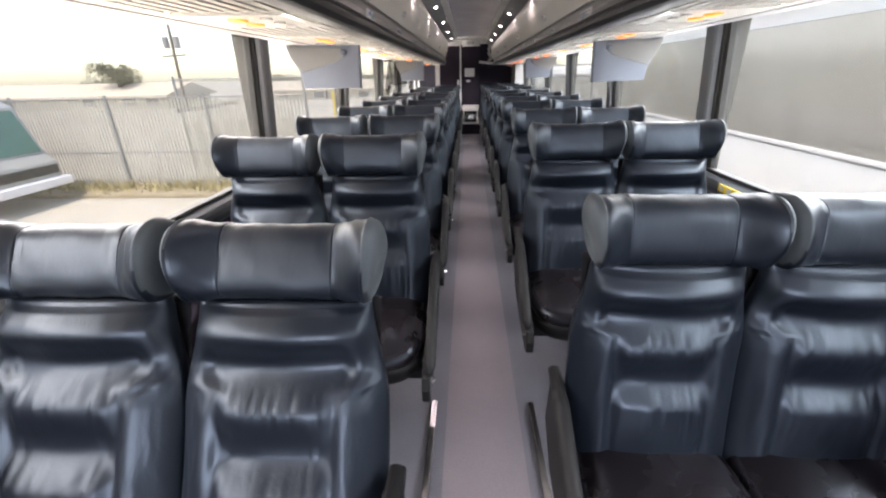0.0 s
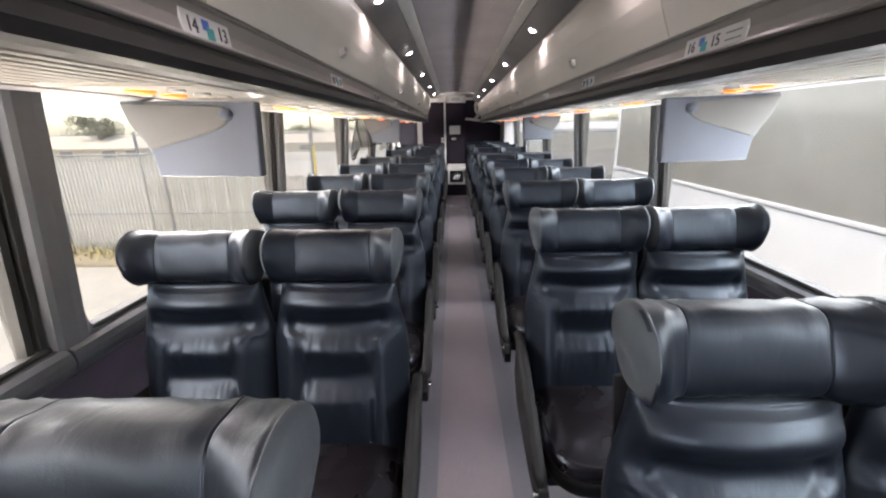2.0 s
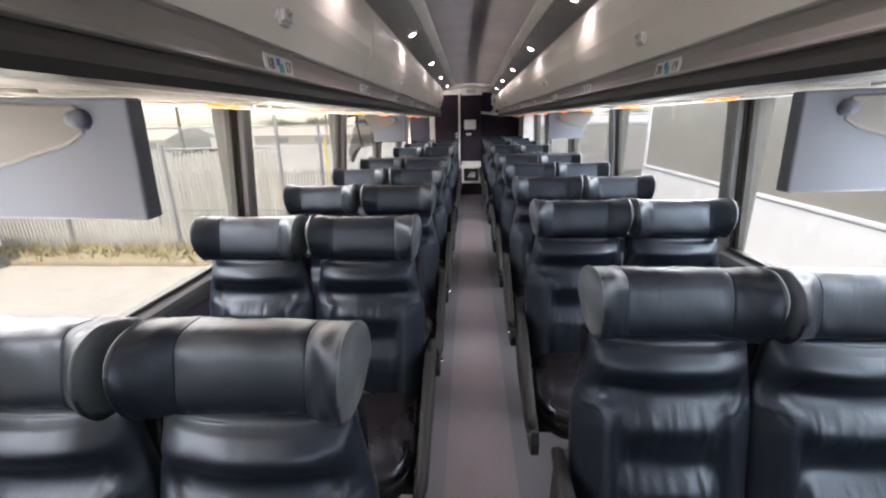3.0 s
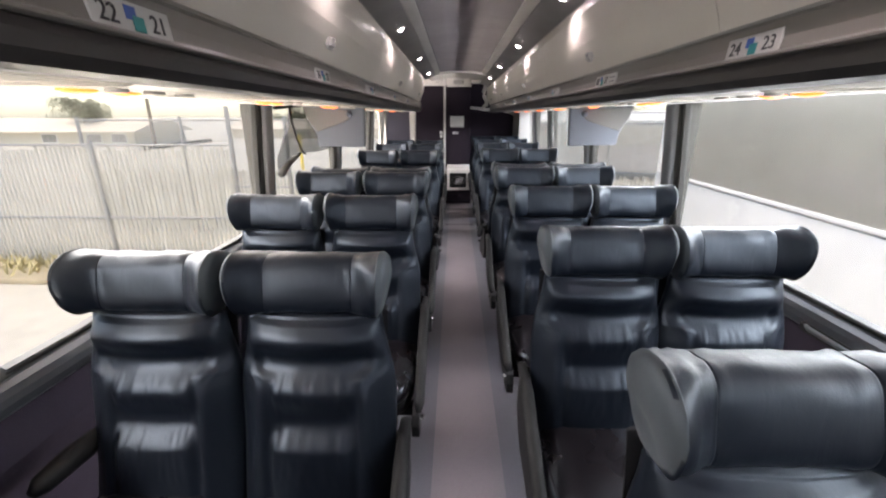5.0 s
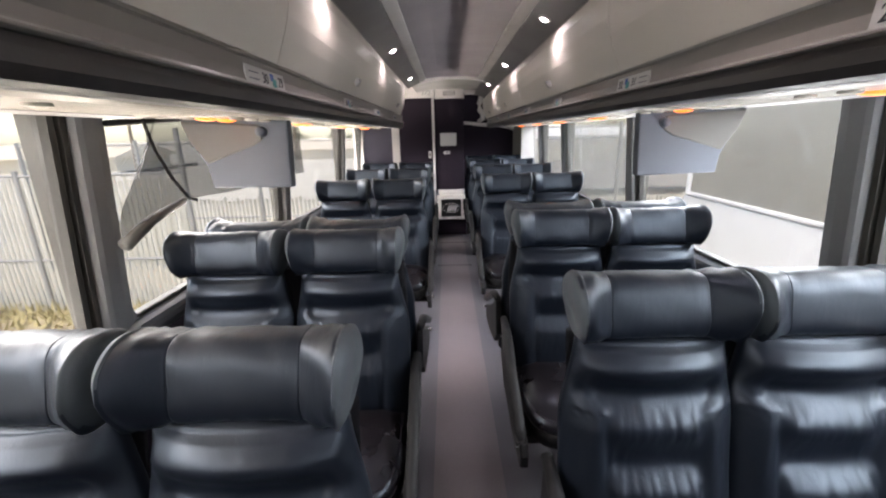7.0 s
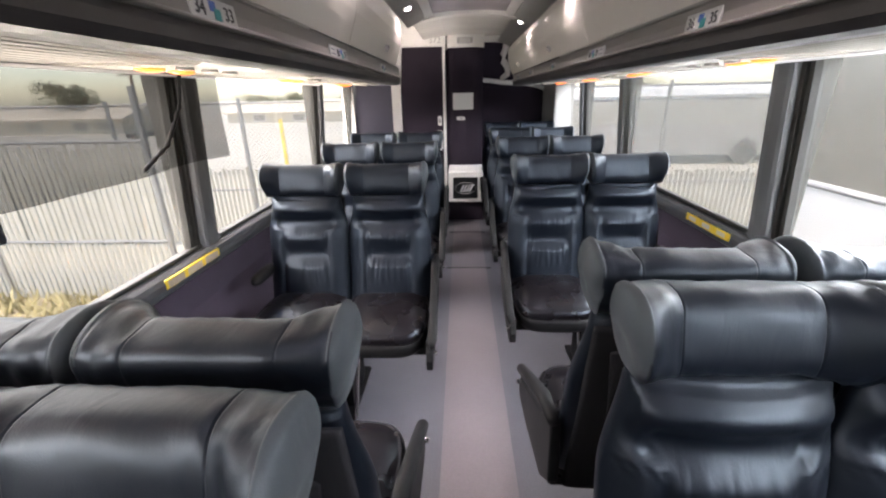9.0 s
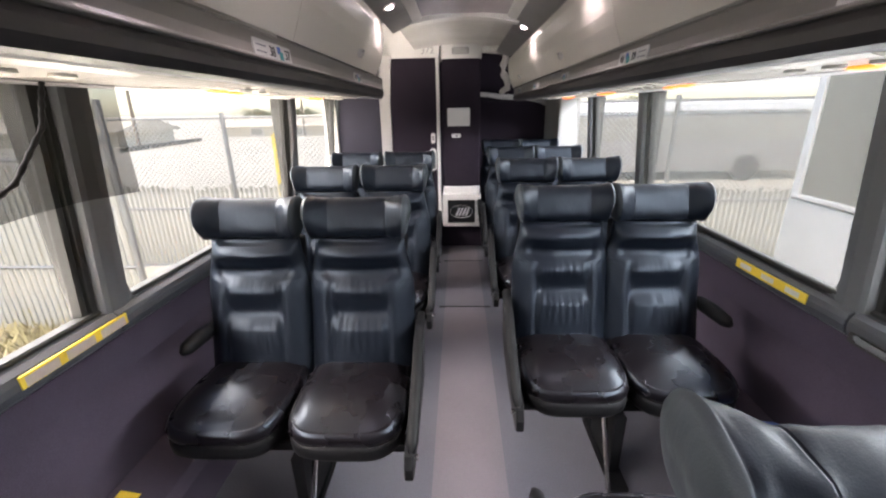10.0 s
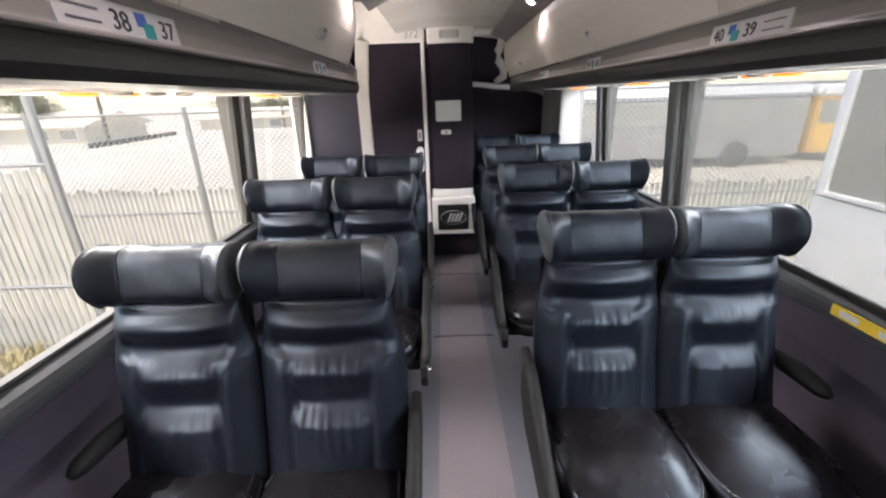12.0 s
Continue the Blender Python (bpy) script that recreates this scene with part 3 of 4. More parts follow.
def seat_meshes():
    """The meshes of one seat; it faces -y, its cushion's front edge near y = 0."""
    out = {}
    # cushion: a plan with a rounded front, puffed up
    plan = []
    n = 48
    for k in range(n):
        a = 2 * math.pi * k / n
        c, s = math.cos(a), math.sin(a)
        px = math.copysign(abs(c) ** 0.46, c)
        py = math.copysign(abs(s) ** (0.66 if s < 0 else 0.3), s)
        plan.append((px * (1.0 - 0.05 * max(0.0, py)), py))

    def ring(inset, z, drop=0.0, grow=0.0):
        return [((0.205 + grow - inset) * x, 0.272 + (0.228 + grow - inset) * y, z - (drop * max(0, -y) ** 3)) for x, y in plan]
    out["cushion"] = mesh_of(loft([ring(0.006, 0.392), ring(0.0, 0.410), ring(0.0, 0.428, 0.003), ring(0.005, 0.442, 0.006), ring(0.011, 0.449, 0.008), ring(0.014, 0.4515, 0.008), ring(0.017, 0.449, 0.009), ring(0.021, 0.451, 0.009), ring(0.035, 0.462, 0.012), ring(0.06, 0.474, 0.012), ring(0.10, 0.482, 0.008), ring(0.14, 0.486, 0.004), ring(0.175, 0.487, 0.002), ring(0.195, 0.4875), ring(0.202, 0.4875)]), "cushion", True)
    out["base"] = mesh_of(loft([ring(0.05, 0.318), ring(0.020, 0.322), ring(0.002, 0.345), ring(0.0, 0.380), ring(0.006, 0.398)]), "cushion_base", True)
    out["shell"] = mesh_of(loft([[(0.185 * px, 0.445 + 0.105 * v + 0.055 + 0.018 * (1 if py > 0 else 0.1) * abs(py), 0.36 + 0.585 * v) for px, py in oval(1, 1, 24, 0.4)] for v in (0, 0.03, 0.5, 0.97, 1.0)]), "back_shell", True)
    for v in range(4):
        out["backrest", v] = backrest_mesh(v + 1)
        out["headrest", v] = headrest_mesh(v + 1)
    return out


SEAT = seat_meshes()
SEAT["cushion"].materials.append(M_CUSHION)
SEAT["base"].materials.append(M_BLACK)
SEAT["shell"].materials.append(M_SHELL)
for v in range(4):
    SEAT["backrest", v].materials.append(M_LEATHER)
    SEAT["headrest", v].materials.append(M_LEATHER)
    SEAT["headrest", v].materials.append(M_LEATHER_SIDE)
    for p in SEAT["headrest", v].polygons:
        if abs(p.center.x) > 0.181 and abs(p.normal.x) > 0.2:
            p.material_index = 1


def seat_pair(side, recline=0.0, variant=0):
    """A double seat; x = 0 is the coach's middle line, so it needs no shift across."""
    s = side
    t = thing("double_seat", "double coach seat in worn dark blue-black leather with bolster headrests", "coach seat", "passenger seats")
    for k in (1, 2):
        at = pose(s * (0.43 + PITCH[s] * (k - 1)), 0, 0)
        part("cushion", SEAT["cushion"], None, t, "glossy brown-black leather cushion", at=at)
        part("cushion_base", SEAT["base"], None, t, at=at)
        lean = at @ pose(0, 0.44, 0.42, -recline) @ pose(0, -0.44, -0.42)
        part("backrest", SEAT["backrest", (variant + k) % 4], None, t, at=lean)
        part("back_shell", SEAT["shell"], None, t, "matt black fabric back", at=lean)
        part("headrest", SEAT["headrest", (variant + k) % 4], None, t, at=lean)
    shield = [(0.02, 0.290), (0.06, 0.278), (0.20, 0.288), (0.46, 0.34), (0.56, 0.43), (0.54, 0.60), (0.49, 0.615), (0.42, 0.545), (0.18, 0.43), (0.035, 0.375), (0.015, 0.34)]
    x0, x1 = sorted((s * 0.188, s * 0.218))
    bevelled(part("side_shield", extrude_x(shield, x0, x1), M_BLACK, t, "black plastic aisle side panel"), 0.006)
    arm = tube([(s * 0.196, 0.54, 0.62), (s * 0.194, 0.42, 0.60), (s * 0.192, 0.23, 0.51), (s * 0.190, 0.05, 0.42), (s * 0.190, 0.02, 0.405)], [0.016, 0.021, 0.021, 0.020, 0.010], 12)
    part("armrest", arm, M_BLACK, t, "black padded aisle armrest", smooth=True)
    part("recline_button", tube([(s * 0.186, 0.05, 0.36), (s * 0.172, 0.05, 0.36)], 0.010, 10), M_CHROME, t)
    wall_arm = tube([(s * 1.04, 0.54, 0.580), (s * 1.055, 0.50, 0.585), (s * 1.070, 0.42, 0.583), (s * 1.080, 0.34, 0.575), (s * 1.082, 0.315, 0.57)], [0.022, 0.030, 0.031, 0.027, 0.012], 12)
    part("armrest", wall_arm, M_BLACK, t, "black padded wall-side armrest", smooth=True)
    part("frame_beam", box(min(s * 0.22, s * 1.03), max(s * 0.22, s * 1.03), 0.14, 0.19, 0.285, 0.33, 0.006), M_BLACK, t)
    part("frame_beam", box(min(s * 0.22, s * 1.03), max(s * 0.22, s * 1.03), 0.40, 0.45, 0.285, 0.33, 0.006), M_BLACK, t)
    part("leg", loft([[(s * 0.60 + dx * w, 0.20 + dy, z) for dx, dy in ((-1, -0.10), (1, -0.10), (1, 0.14), (-1, 0.14))] for w, z in ((0.022, 0.29), (0.020, 0.20), (0.018, 0.02))]), M_BLACK, t)
    part("foot", box(s * 0.60 - 0.035, s * 0.60 + 0.035, 0.02, 0.42, 0.0, 0.022, 0.006), M_BLACK, t)
    part("brace", tube([(s * 0.555, 0.03, 0.01), (s * 0.555, 0.16, 0.29)], 0.010, 8), M_CHROME, t, "bright steel brace")
    return t


LOW = 0.06
ROWS_LEFT = (3.03, 3.87, 4.705, 5.47, 6.285, 7.08, 8.785, 9.755, 10.585)
ROWS_RIGHT = (3.31, 4.16, 5.005, 5.755, 6.555, 7.38, 9.005, 10.025, 10.915, 11.795)
for s, rows in ((-1, ROWS_LEFT), (1, ROWS_RIGHT)):
    model = seat_pair(s)
    shift = 0.0 if s < 0 else -0.02
    model.matrix_basis = pose(shift, rows[0], 0)
    other = seat_pair(s, 0.0, 2)
    other.matrix_basis = pose(shift, rows[1], 0)
    for k, y in enumerate(rows[2:]):
        copy_thing(other if k % 2 else model, pose(shift, y, 0))
    # the first row: one pair reclined, the other upright on shorter legs
    if s < 0:
        tipped = seat_pair(s, 15.0, 1)
        tipped.matrix_basis = pose(shift, 1.985, 0)
        tagged(tipped, "double coach seat in worn dark leather, reclined, at the aisle's front")
    else:
        low = seat_pair(s, -4.0, 1)
        low.matrix_basis = pose(shift, 2.36, -LOW)
        for piece in low.children:
            if piece.name.split(".")[0] in ("leg", "foot", "brace"):
                piece.matrix_basis = pose(0, 0, LOW) @ piece.matrix_basis
        tagged(low, "upright double coach seat in dark leather at the aisle's front")
    # the row turned round to face the rear
    turned = seat_pair(-s, 0.0, 3)
    turned.matrix_basis = pose(shift, 8.40 if s < 0 else 8.70, 0, 0, 0, 180)
    tagged(turned, "double coach seat turned to face rearwards, dark leather")

# ---- screens ----
def screen(s, x0, x1, y):
    """A flip-down monitor seen from behind; x0 is its aisle edge, x1 its window edge."""
    t = thing("monitor", "pale grey flip-down monitor hanging under the luggage bin", "monitor", "flip-down monitors")
    body = [(x0, 1.252), (x1, 1.258), (x1 + 0.008, 1.33), (x1 + 0.055, 1.42), (x1 + 0.085, 1.50), (x0 - 0.01, 1.49)]
    bevelled(part("housing", loft([[(s * x, yy, z) for x, z in body] for yy in (y, y + 0.045)]), M_SCREEN, t), 0.006)
    hinge = [(x0 + 0.09, 1.478), (x0 + 0.085, 1.425), (x0 + 0.12, 1.405), (x1 + 0.005, 1.345), (x1 + 0.06, 1.425), (x1 + 0.082, 1.495)]
    bevelled(part("hinge_cover", loft([[(s * x, yy, z) for x, z in hinge] for yy in (y - 0.007, y + 0.01)]), M_SCREEN_UP, t, "raised beige hinge cover"), 0.006)
    part("knob", tube([(s * (x0 + 0.085), y - 0.026, 1.452), (s * (x0 + 0.085), y, 1.452)], [0.014, 0.02], 12), M_SCREEN, t, smooth=True)
    part("display", box(min(s * (x0 + 0.02), s * (x1 - 0.02)), max(s * (x0 + 0.02), s * (x1 - 0.02)), y + 0.045, y + 0.048, 1.27, 1.46), M_BLACK, t, "dark display")
    return t


screen(-1, 0.71, 1.055, 4.61)
screen(1, 0.735, 1.06, 4.89)
screen(-1, 0.64, 0.93, 7.735)
screen(1, 0.685, 0.995, 7.87)

# ---- rear of the coach ----
lav = thing("lavatory_wall", "dark carpeted lavatory front with pale moulded edges", "lavatory", kind="structure", at=pose(-0.03, 0.30, 0))
bevelled(part("door_panel", box(-0.68, -0.225, 11.80, 11.86, 0.30, 1.895), M_DARKPANEL, lav), 0.008)
part("side_panel", loft([[(-1.10, 11.35, z), (-0.76, 11.72, z), (-0.76, 11.80, z), (-1.10, 11.44, z)] for z in (0.3, 1.60)]), M_BLUEPANEL, lav, "slate-blue carpet panel")
bevelled(part("edge_post", loft([[(-0.78 + d, 11.70, z), (-0.68 + d, 11.78, z), (-0.68 + d, 11.84, z), (-0.78 + d, 11.80, z)] for z, d in ((0.3, 0.0), (1.5, 0.0), (1.92, 0.03))]), M_WHITE, lav, "pale moulded post"), 0.01)
part("edge_post", box(-1.21, -1.10, 11.30, 11.40, 0.3, 1.60, 0.01), M_WHITE, lav, "pale moulded post")
part("jamb", box(-0.225, -0.195, 11.78, 11.86, 0.28, 1.93, 0.006), M_WHITE, lav)
part("plinth", box(-1.25, -0.2, 11.5, 11.86, 0.0, 0.30), M_DARKPANEL, lav)
part("header", box(-0.78, -0.19, 11.79, 11.95, 1.895, 2.20, 0.01), M_WHITE, lav, "pale header with the coach number")
part("coach_number", text_mesh("372", 0.085, M_RAIL), None, lav, "grey figures", at=pose(-0.30, 11.787, 1.955, 90, 0, 0))
part("switch_plate", box(-0.285, -0.245, 11.79, 11.802, 1.10, 1.20, 0.006), M_WHITE, lav, "white switch plate")
# solid dark block paints the shade inside the switch slot
part("switch_slot_shade", box(-0.272, -0.258, 11.786, 11.792, 1.125, 1.175, 0.003), M_LIP, lav)
handle = part("grab_frame", box(-0.30, -0.235, 11.77, 11.80, 0.83, 1.05, 0.012), M_WHITE, lav, "white door handle recess")
# no hollow here: a dark block gives the recess its shade
part("handle_recess_shade", box(-0.285, -0.245, 11.764, 11.775, 0.85, 1.01, 0.008), M_LIP, handle)

col = thing("service_column", "dark carpeted column with pale cap and speaker box at the aisle's end", "column", kind="structure", at=pose(-0.022, 0.31, 0))
prof = []
for k in range(9):
    a = radians(180 + 180 * k / 8)
    prof.append((0.012 + 0.188 * math.cos(a) * 1.0, 11.82 + 0.05 * math.sin(a)))
prof += [(0.20, 12.4), (-0.176, 12.4)]
part("carpet_front", loft([[(x, y, z) for x, y in prof] for z in (0.66, 1.88)]), M_DARKPANEL, col)
bevelled(part("cap", loft([[(x * 1.04, y - 0.012, z) for x, y in prof] for z in (1.88, 2.01)]), M_WHITE, col, "pale moulded cap"), 0.008)
part("cap_vent", box(-0.075, 0.085, 11.742, 11.76, 1.915, 1.975, 0.006), M_RAIL, col, "small louvred vent")
for k in range(4):
    part("vent_slat", box(-0.06, 0.07, 11.738, 11.744, 1.922 + 0.013 * k, 1.928 + 0.013 * k), M_TRIM, col)
bevelled(part("shoulder", loft([[(x, y - 0.006, z) for x, y in prof] for z in (0.58, 0.665)]), M_WHITE, col), 0.012)
bevelled(part("speaker_box", box(-0.19, 0.21, 11.72, 12.3, 0.24, 0.59), M_WHITE, col, "pale speaker box"), 0.012)
bevelled(part("speaker_plate", box(-0.135, 0.15, 11.708, 11.725, 0.285, 0.53), M_BLACK, col, "black speaker plate with a chrome oval emblem"), 0.02, 4)
for k in range(2):
    pts = [(0.008 + 0.118 * math.cos(a), 11.703, 0.408 + 0.066 * math.sin(a)) for a in (2 * math.pi * i / 40 for i in range(41))]
    if k == 0:
        part("emblem_ring", tube(pts, 0.006, 6), M_CHROME, col, "chrome oval ring", smooth=True)
for dx in (-0.045, -0.012, 0.021, 0.054):
    part("emblem_bar", loft([[(0.0 + dx + k * 0.035 - 0.011, 11.704, 0.365 + k * 0.085), (dx + k * 0.035 + 0.011, 11.704, 0.365 + k * 0.085), (dx + k * 0.035 + 0.011, 11.710, 0.365 + k * 0.085), (dx + k * 0.035 - 0.011, 11.710, 0.365 + k * 0.085)] for k in (0, 1)]), M_CHROME, col)
part("riser", box(-0.205, 0.225, 11.80, 12.3, 0.0, 0.24), M_DARKPANEL, col)
sign = part("notice", box(-0.125, 0.095, 11.752, 11.765, 1.265, 1.435, 0.006), M_PAPER, col, "white notice with rounded corners")
part("latch_plate", box(-0.085, 0.005, 11.750, 11.765, 1.155, 1.193, 0.006), M_PAPER, col, "small white latch plate")
# the hole's shade as a small dark block on the plate
part("latch_hole_shade", box(-0.045, -0.025, 11.746, 11.752, 1.166, 1.182, 0.002), M_LIP, col)

bulk = thing("rear_bulkhead", "dark carpeted panel behind the last seats with a wavy pale moulding", "bulkhead", kind="structure", at=pose(-0.02, 0.32, 0))
part("panel", box(0.20, 1.12, 12.75, 12.85, 0.0, 1.52), M_DARKPANEL, bulk)
part("upper_panel", box(0.20, 0.62, 12.40, 12.50, 1.50, 2.05), M_DARKPANEL, bulk)
wave = [(0.20, 12.30, 1.575), (0.32, 12.30, 1.565), (0.45, 12.32, 1.545), (0.6, 12.4, 1.54), (0.8, 12.6, 1.53), (0.95, 12.7, 1.50), (1.08, 12.72, 1.44)]
part("moulding", tube(wave, [0.025, 0.025, 0.028, 0.028, 0.026, 0.025, 0.022], 10), M_WHITE, bulk, "pale wavy moulding", smooth=True)
curve = [(0.215, 11.80, 1.955), (0.34, 11.76, 1.955), (0.42, 11.70, 1.93), (0.425, 11.68, 1.86), (0.40, 11.68, 1.80), (0.405, 11.68, 1.73), (0.45, 11.70, 1.67), (0.45, 11.72, 1.61), (0.40, 11.80, 1.575)]
part("moulding", tube(curve, [0.03, 0.034, 0.036, 0.034, 0.034, 0.034, 0.034, 0.03, 0.024], 10), M_WHITE, bulk, "pale curved moulding beside the bin", smooth=True)
bevelled(part("window_surround", box(1.02, 1.24, 12.0, 12.75, 0.9, 1.52), M_RAIL, bulk), 0.02)

# ---- torn shade on one window ----
def shade_left():
    t = thing("roller_blind", "torn grey mesh sun shade sagging across a window", "sun shade")
    bm = bmesh.new()
    nu, nv = 60, 20
    grid = []
    for i in range(nu + 1):
        u = i / nu
        y = 7.46 + 1.58 * u
        low = 1.125 + 0.085 * min(1.0, u / 0.20) - 0.02 * math.sin(max(0.0, u - 0.2) / 0.8 * math.pi) - 0.012 * max(0.0, u - 0.9) / 0.1
        row = []
        for j in range(nv + 1):
            v = j / nv
            z = 1.508 + (low - 1.508) * v
            near = max(0.0, 1 - u / 0.22)
            x = -1.068 - 0.012 * v + 0.035 * max(0.0, u - 0.8) / 0.2 + 0.008 * math.sin(u * 23 + v * 4) * v + 0.03 * near * math.sin(u * 40 + v * 6)
            row.append(bm.verts.new((x, y + 0.16 * near * (1 - v), z)))
        grid.append(row)
    for i in range(nu):
        for j in range(nv):
            bm.faces.new((grid[i][j], grid[i + 1][j], grid[i + 1][j + 1], grid[i][j + 1]))
    part("mesh_cloth", bm, M_MESH, t, smooth=True)
    part("hem_bar", tube([(-1.073, 7.44, 1.12), (-1.076, 7.58, 1.17), (-1.08, 7.78, 1.208)], [0.022, 0.018, 0.012], 10), M_SHADEBAR, t, "rolled hem bar", smooth=True)
    part("roller_rod", tube([(-1.095, 7.50, 1.485), (-1.05, 7.80, 1.507)], 0.010, 8), M_BLACK, t, "dark roller rod", smooth=True)
    for pts in ([(-1.05, 7.60, 1.50), (-1.05, 7.63, 1.40), (-1.05, 7.69, 1.30), (-1.052, 7.77, 1.215), (-1.055, 7.83, 1.20)], [(-1.045, 8.83, 1.505), (-1.05, 8.80, 1.40), (-1.055, 8.70, 1.28), (-1.06, 8.55, 1.205)]):
        fine = []
        for p, q in zip(pts, pts[1:]):
            for k in range(8):
                fine.append(Vector(p).lerp(Vector(q), k / 8))
        part("cord", tube(fine, [0.0045 if k % 2 else 0.0075 for k in range(len(fine))], 6), M_BLACK, t, "dark beaded cord", smooth=True)
    return t


def mesh_cloth(name, colour, through):
    m = material(name, colour, 0.8, noise=0.2, scale=200, bump=0.2, spec=0.1)
    n, l = m.node_tree.nodes, m.node_tree.links
    tr, mix = n.new("ShaderNodeBsdfTransparent"), n.new("ShaderNodeMixShader")
    mix.inputs[0].default_value = through
    l.new(n["Principled BSDF"].outputs[0], mix.inputs[1])
    l.new(tr.outputs[0], mix.inputs[2])
    l.new(mix.outputs[0], n["Material Output"].inputs["Surface"])
    return m


M_MESH = mesh_cloth("shade_mesh", (0.018, 0.018, 0.015), 0.32)
M_SHADEBAR = material("shade_bar", (0.045, 0.044, 0.040), 0.6)
shade_left()


def shade_right():
    t = thing("roller_blind", "thin grey mesh sun shade drawn down over a window", "sun shade")
    loops = []
    for i in range(49):
        u = i / 48
        y = 9.03 + 1.57 * u
        wave = 0.012 * math.sin(u * 30) * (0.3 + 0.7 * u) + 0.01 * math.sin(u * 71)
        loops.append([(1.118 + wave, y, 1.512), (1.138 + wave, y, 1.2), (1.170 + wave * 0.6, y, 0.848)])
    part("mesh_cloth", loft(loops, cap=False, closed=False), M_MESH_THIN, t, smooth=True)
    part("hem_bar", tube([(1.170, 9.03, 0.848), (1.170, 10.60, 0.848)], 0.009, 8), M_SHADEBAR, t)
    return t


M_MESH_THIN = mesh_cloth("thin_shade_mesh", (0.20, 0.21, 0.20), 0.62)
shade_right()

# ---- stickers and oddments ----
def sticker(s, y0, y1, faded=False):
    look_of = "sun-faded cream and yellow" if faded else "yellow and white"
    t = thing("emergency_sticker", look_of + " emergency-exit sticker on the window sill", "sticker", "exit stickers")
    part("backing", box(min(s * 1.1325, s * 1.1385), max(s * 1.1325, s * 1.1385), y0, y1, 0.774, 0.810, 0.0008, 1), M_YELLOW, t)
    n = 3
    low, high, gap = (0.776, 0.803, 0.10) if faded else (0.782, 0.802, 0.24)
    for k in range(n):
        a = y0 + (y1 - y0) * (k + gap) / n
        b = y0 + (y1 - y0) * (k + 1 - gap) / n
        part("print_block", box(min(s * 1.1315, s * 1.134), max(s * 1.1315, s * 1.134), a, b, low, high), M_FADED if faded else M_PAPER, t, "pale printed block")
    return t


sticker(-1, 8.62, 8.97, True)
sticker(1, 9.10, 9.47)
sticker(1, 3.80, 3.97)
sticker(-1, 3.10, 3.28)
sticker(-1, 6.22, 6.53, True)


def release_bar(s, y0, y1):
    """The pull bar of an emergency window, in its slot under the sill."""
    t = thing("window_release_bar", "grey emergency window release bar in a dark slot under the sill", "release bar", "window release bars")
    # shade of the slot, drawn as a dark block on the sill
    part("slot", box(min(s * 1.128, s * 1.17), max(s * 1.128, s * 1.17), y0, y1, 0.738, 0.772, 0.006), M_RUBBER, t, "dark block for the slot's shade")
    part("bar", tube([(s * 1.126, y0 + 0.03, 0.768), (s * 1.120, y0 + 0.05, 0.764), (s * 1.120, y1 - 0.05, 0.764), (s * 1.126, y1 - 0.03, 0.768)], [0.006, 0.009, 0.009, 0.006], 10), M_PILLAR, t, smooth=True)
    return t


release_bar(1, 8.62, 8.93)
release_bar(1, 6.05, 6.36)
bag = part("bag", loft([[(1.09 + 0.13 * px * k, 8.96 + 0.19 * py * k, z) for px, py in oval(1, 1, 20, 0.6)] for k, z in ((0.96, 0.17), (1.0, 0.19), (0.98, 0.25), (0.8, 0.28), (0.3, 0.29))]), material("blue_cloth", (0.03, 0.08, 0.30), 0.7, scale=120, bump=0.4), smooth=True)
tagged(bag, "blue cloth bag on the duct under the seat", "bag")
for s, spots in ((-1, ((1.175, 8.81, 0), (1.09, 8.755, 1))), (1, ((1.12, 8.50, 0), (1.03, 8.46, 1)))):
    for x, y, kind in spots:
        tag = part("duct_sticker", box(-0.035, 0.035, -0.022, 0.022, 0.0, 0.003, 0.0005, 1), M_PAPER if kind else M_YELLOW, at=pose(s * x, y, 0.1665 + 0.2 * (x - 1.06), 0, -s * 11.3, 0))
        tagged(tag, "small pale sticker on the heater duct", "sticker", "duct stickers")

# ---- outside ----
GROUND = -1.35
M_CONCRETE = material("concrete_yard", (0.45, 0.42, 0.345), 0.9, noise=0.2, scale=4, bump=0.2, stain=0.25, stain_scale=0.15)
M_DRY = material("dry_grass_strip", (0.38, 0.32, 0.21), 0.95, noise=0.4, scale=6, bump=0.5, stain=0.3, stain_scale=0.5)
M_SLAT = material("fence_slat", (0.37, 0.36, 0.31), 0.7, noise=0.15, scale=20)
M_POST = material("galvanised_post", (0.30, 0.30, 0.29), 0.5, 0.5)
M_BUSWHITE = material("white_coach_paint", (0.78, 0.79, 0.80), 0.25, noise=0.03, scale=8, bump=0.0, stain=0.06)
M_BUSGLASS = material("coach_side_glass", (0.26, 0.255, 0.225), 0.2, noise=0.05, scale=2, bump=0.0, stain=0.1, spec=0.8)
M_STUCCO = material("stucco", (0.55, 0.50, 0.40), 0.9, noise=0.1, scale=10)
M_ROOFING = material("pale_roofing", (0.52, 0.46, 0.36), 0.9, noise=0.15, scale=6)
# leaf colour lightened: distance haze is painted into it
M_LEAF = material("hazed_foliage", (0.15, 0.16, 0.10), 0.8, noise=0.35, scale=3, stain=0.3)
M_BARK = material("bark", (0.14, 0.11, 0.08), 0.9, noise=0.3, scale=12)
M_SCHOOL = material("school_bus_yellow", (0.75, 0.42, 0.04), 0.4, noise=0.05, scale=6)
M_VAN = material("silver_van_paint", (0.36, 0.37, 0.34), 0.3, noise=0.04, scale=10, bump=0.0)
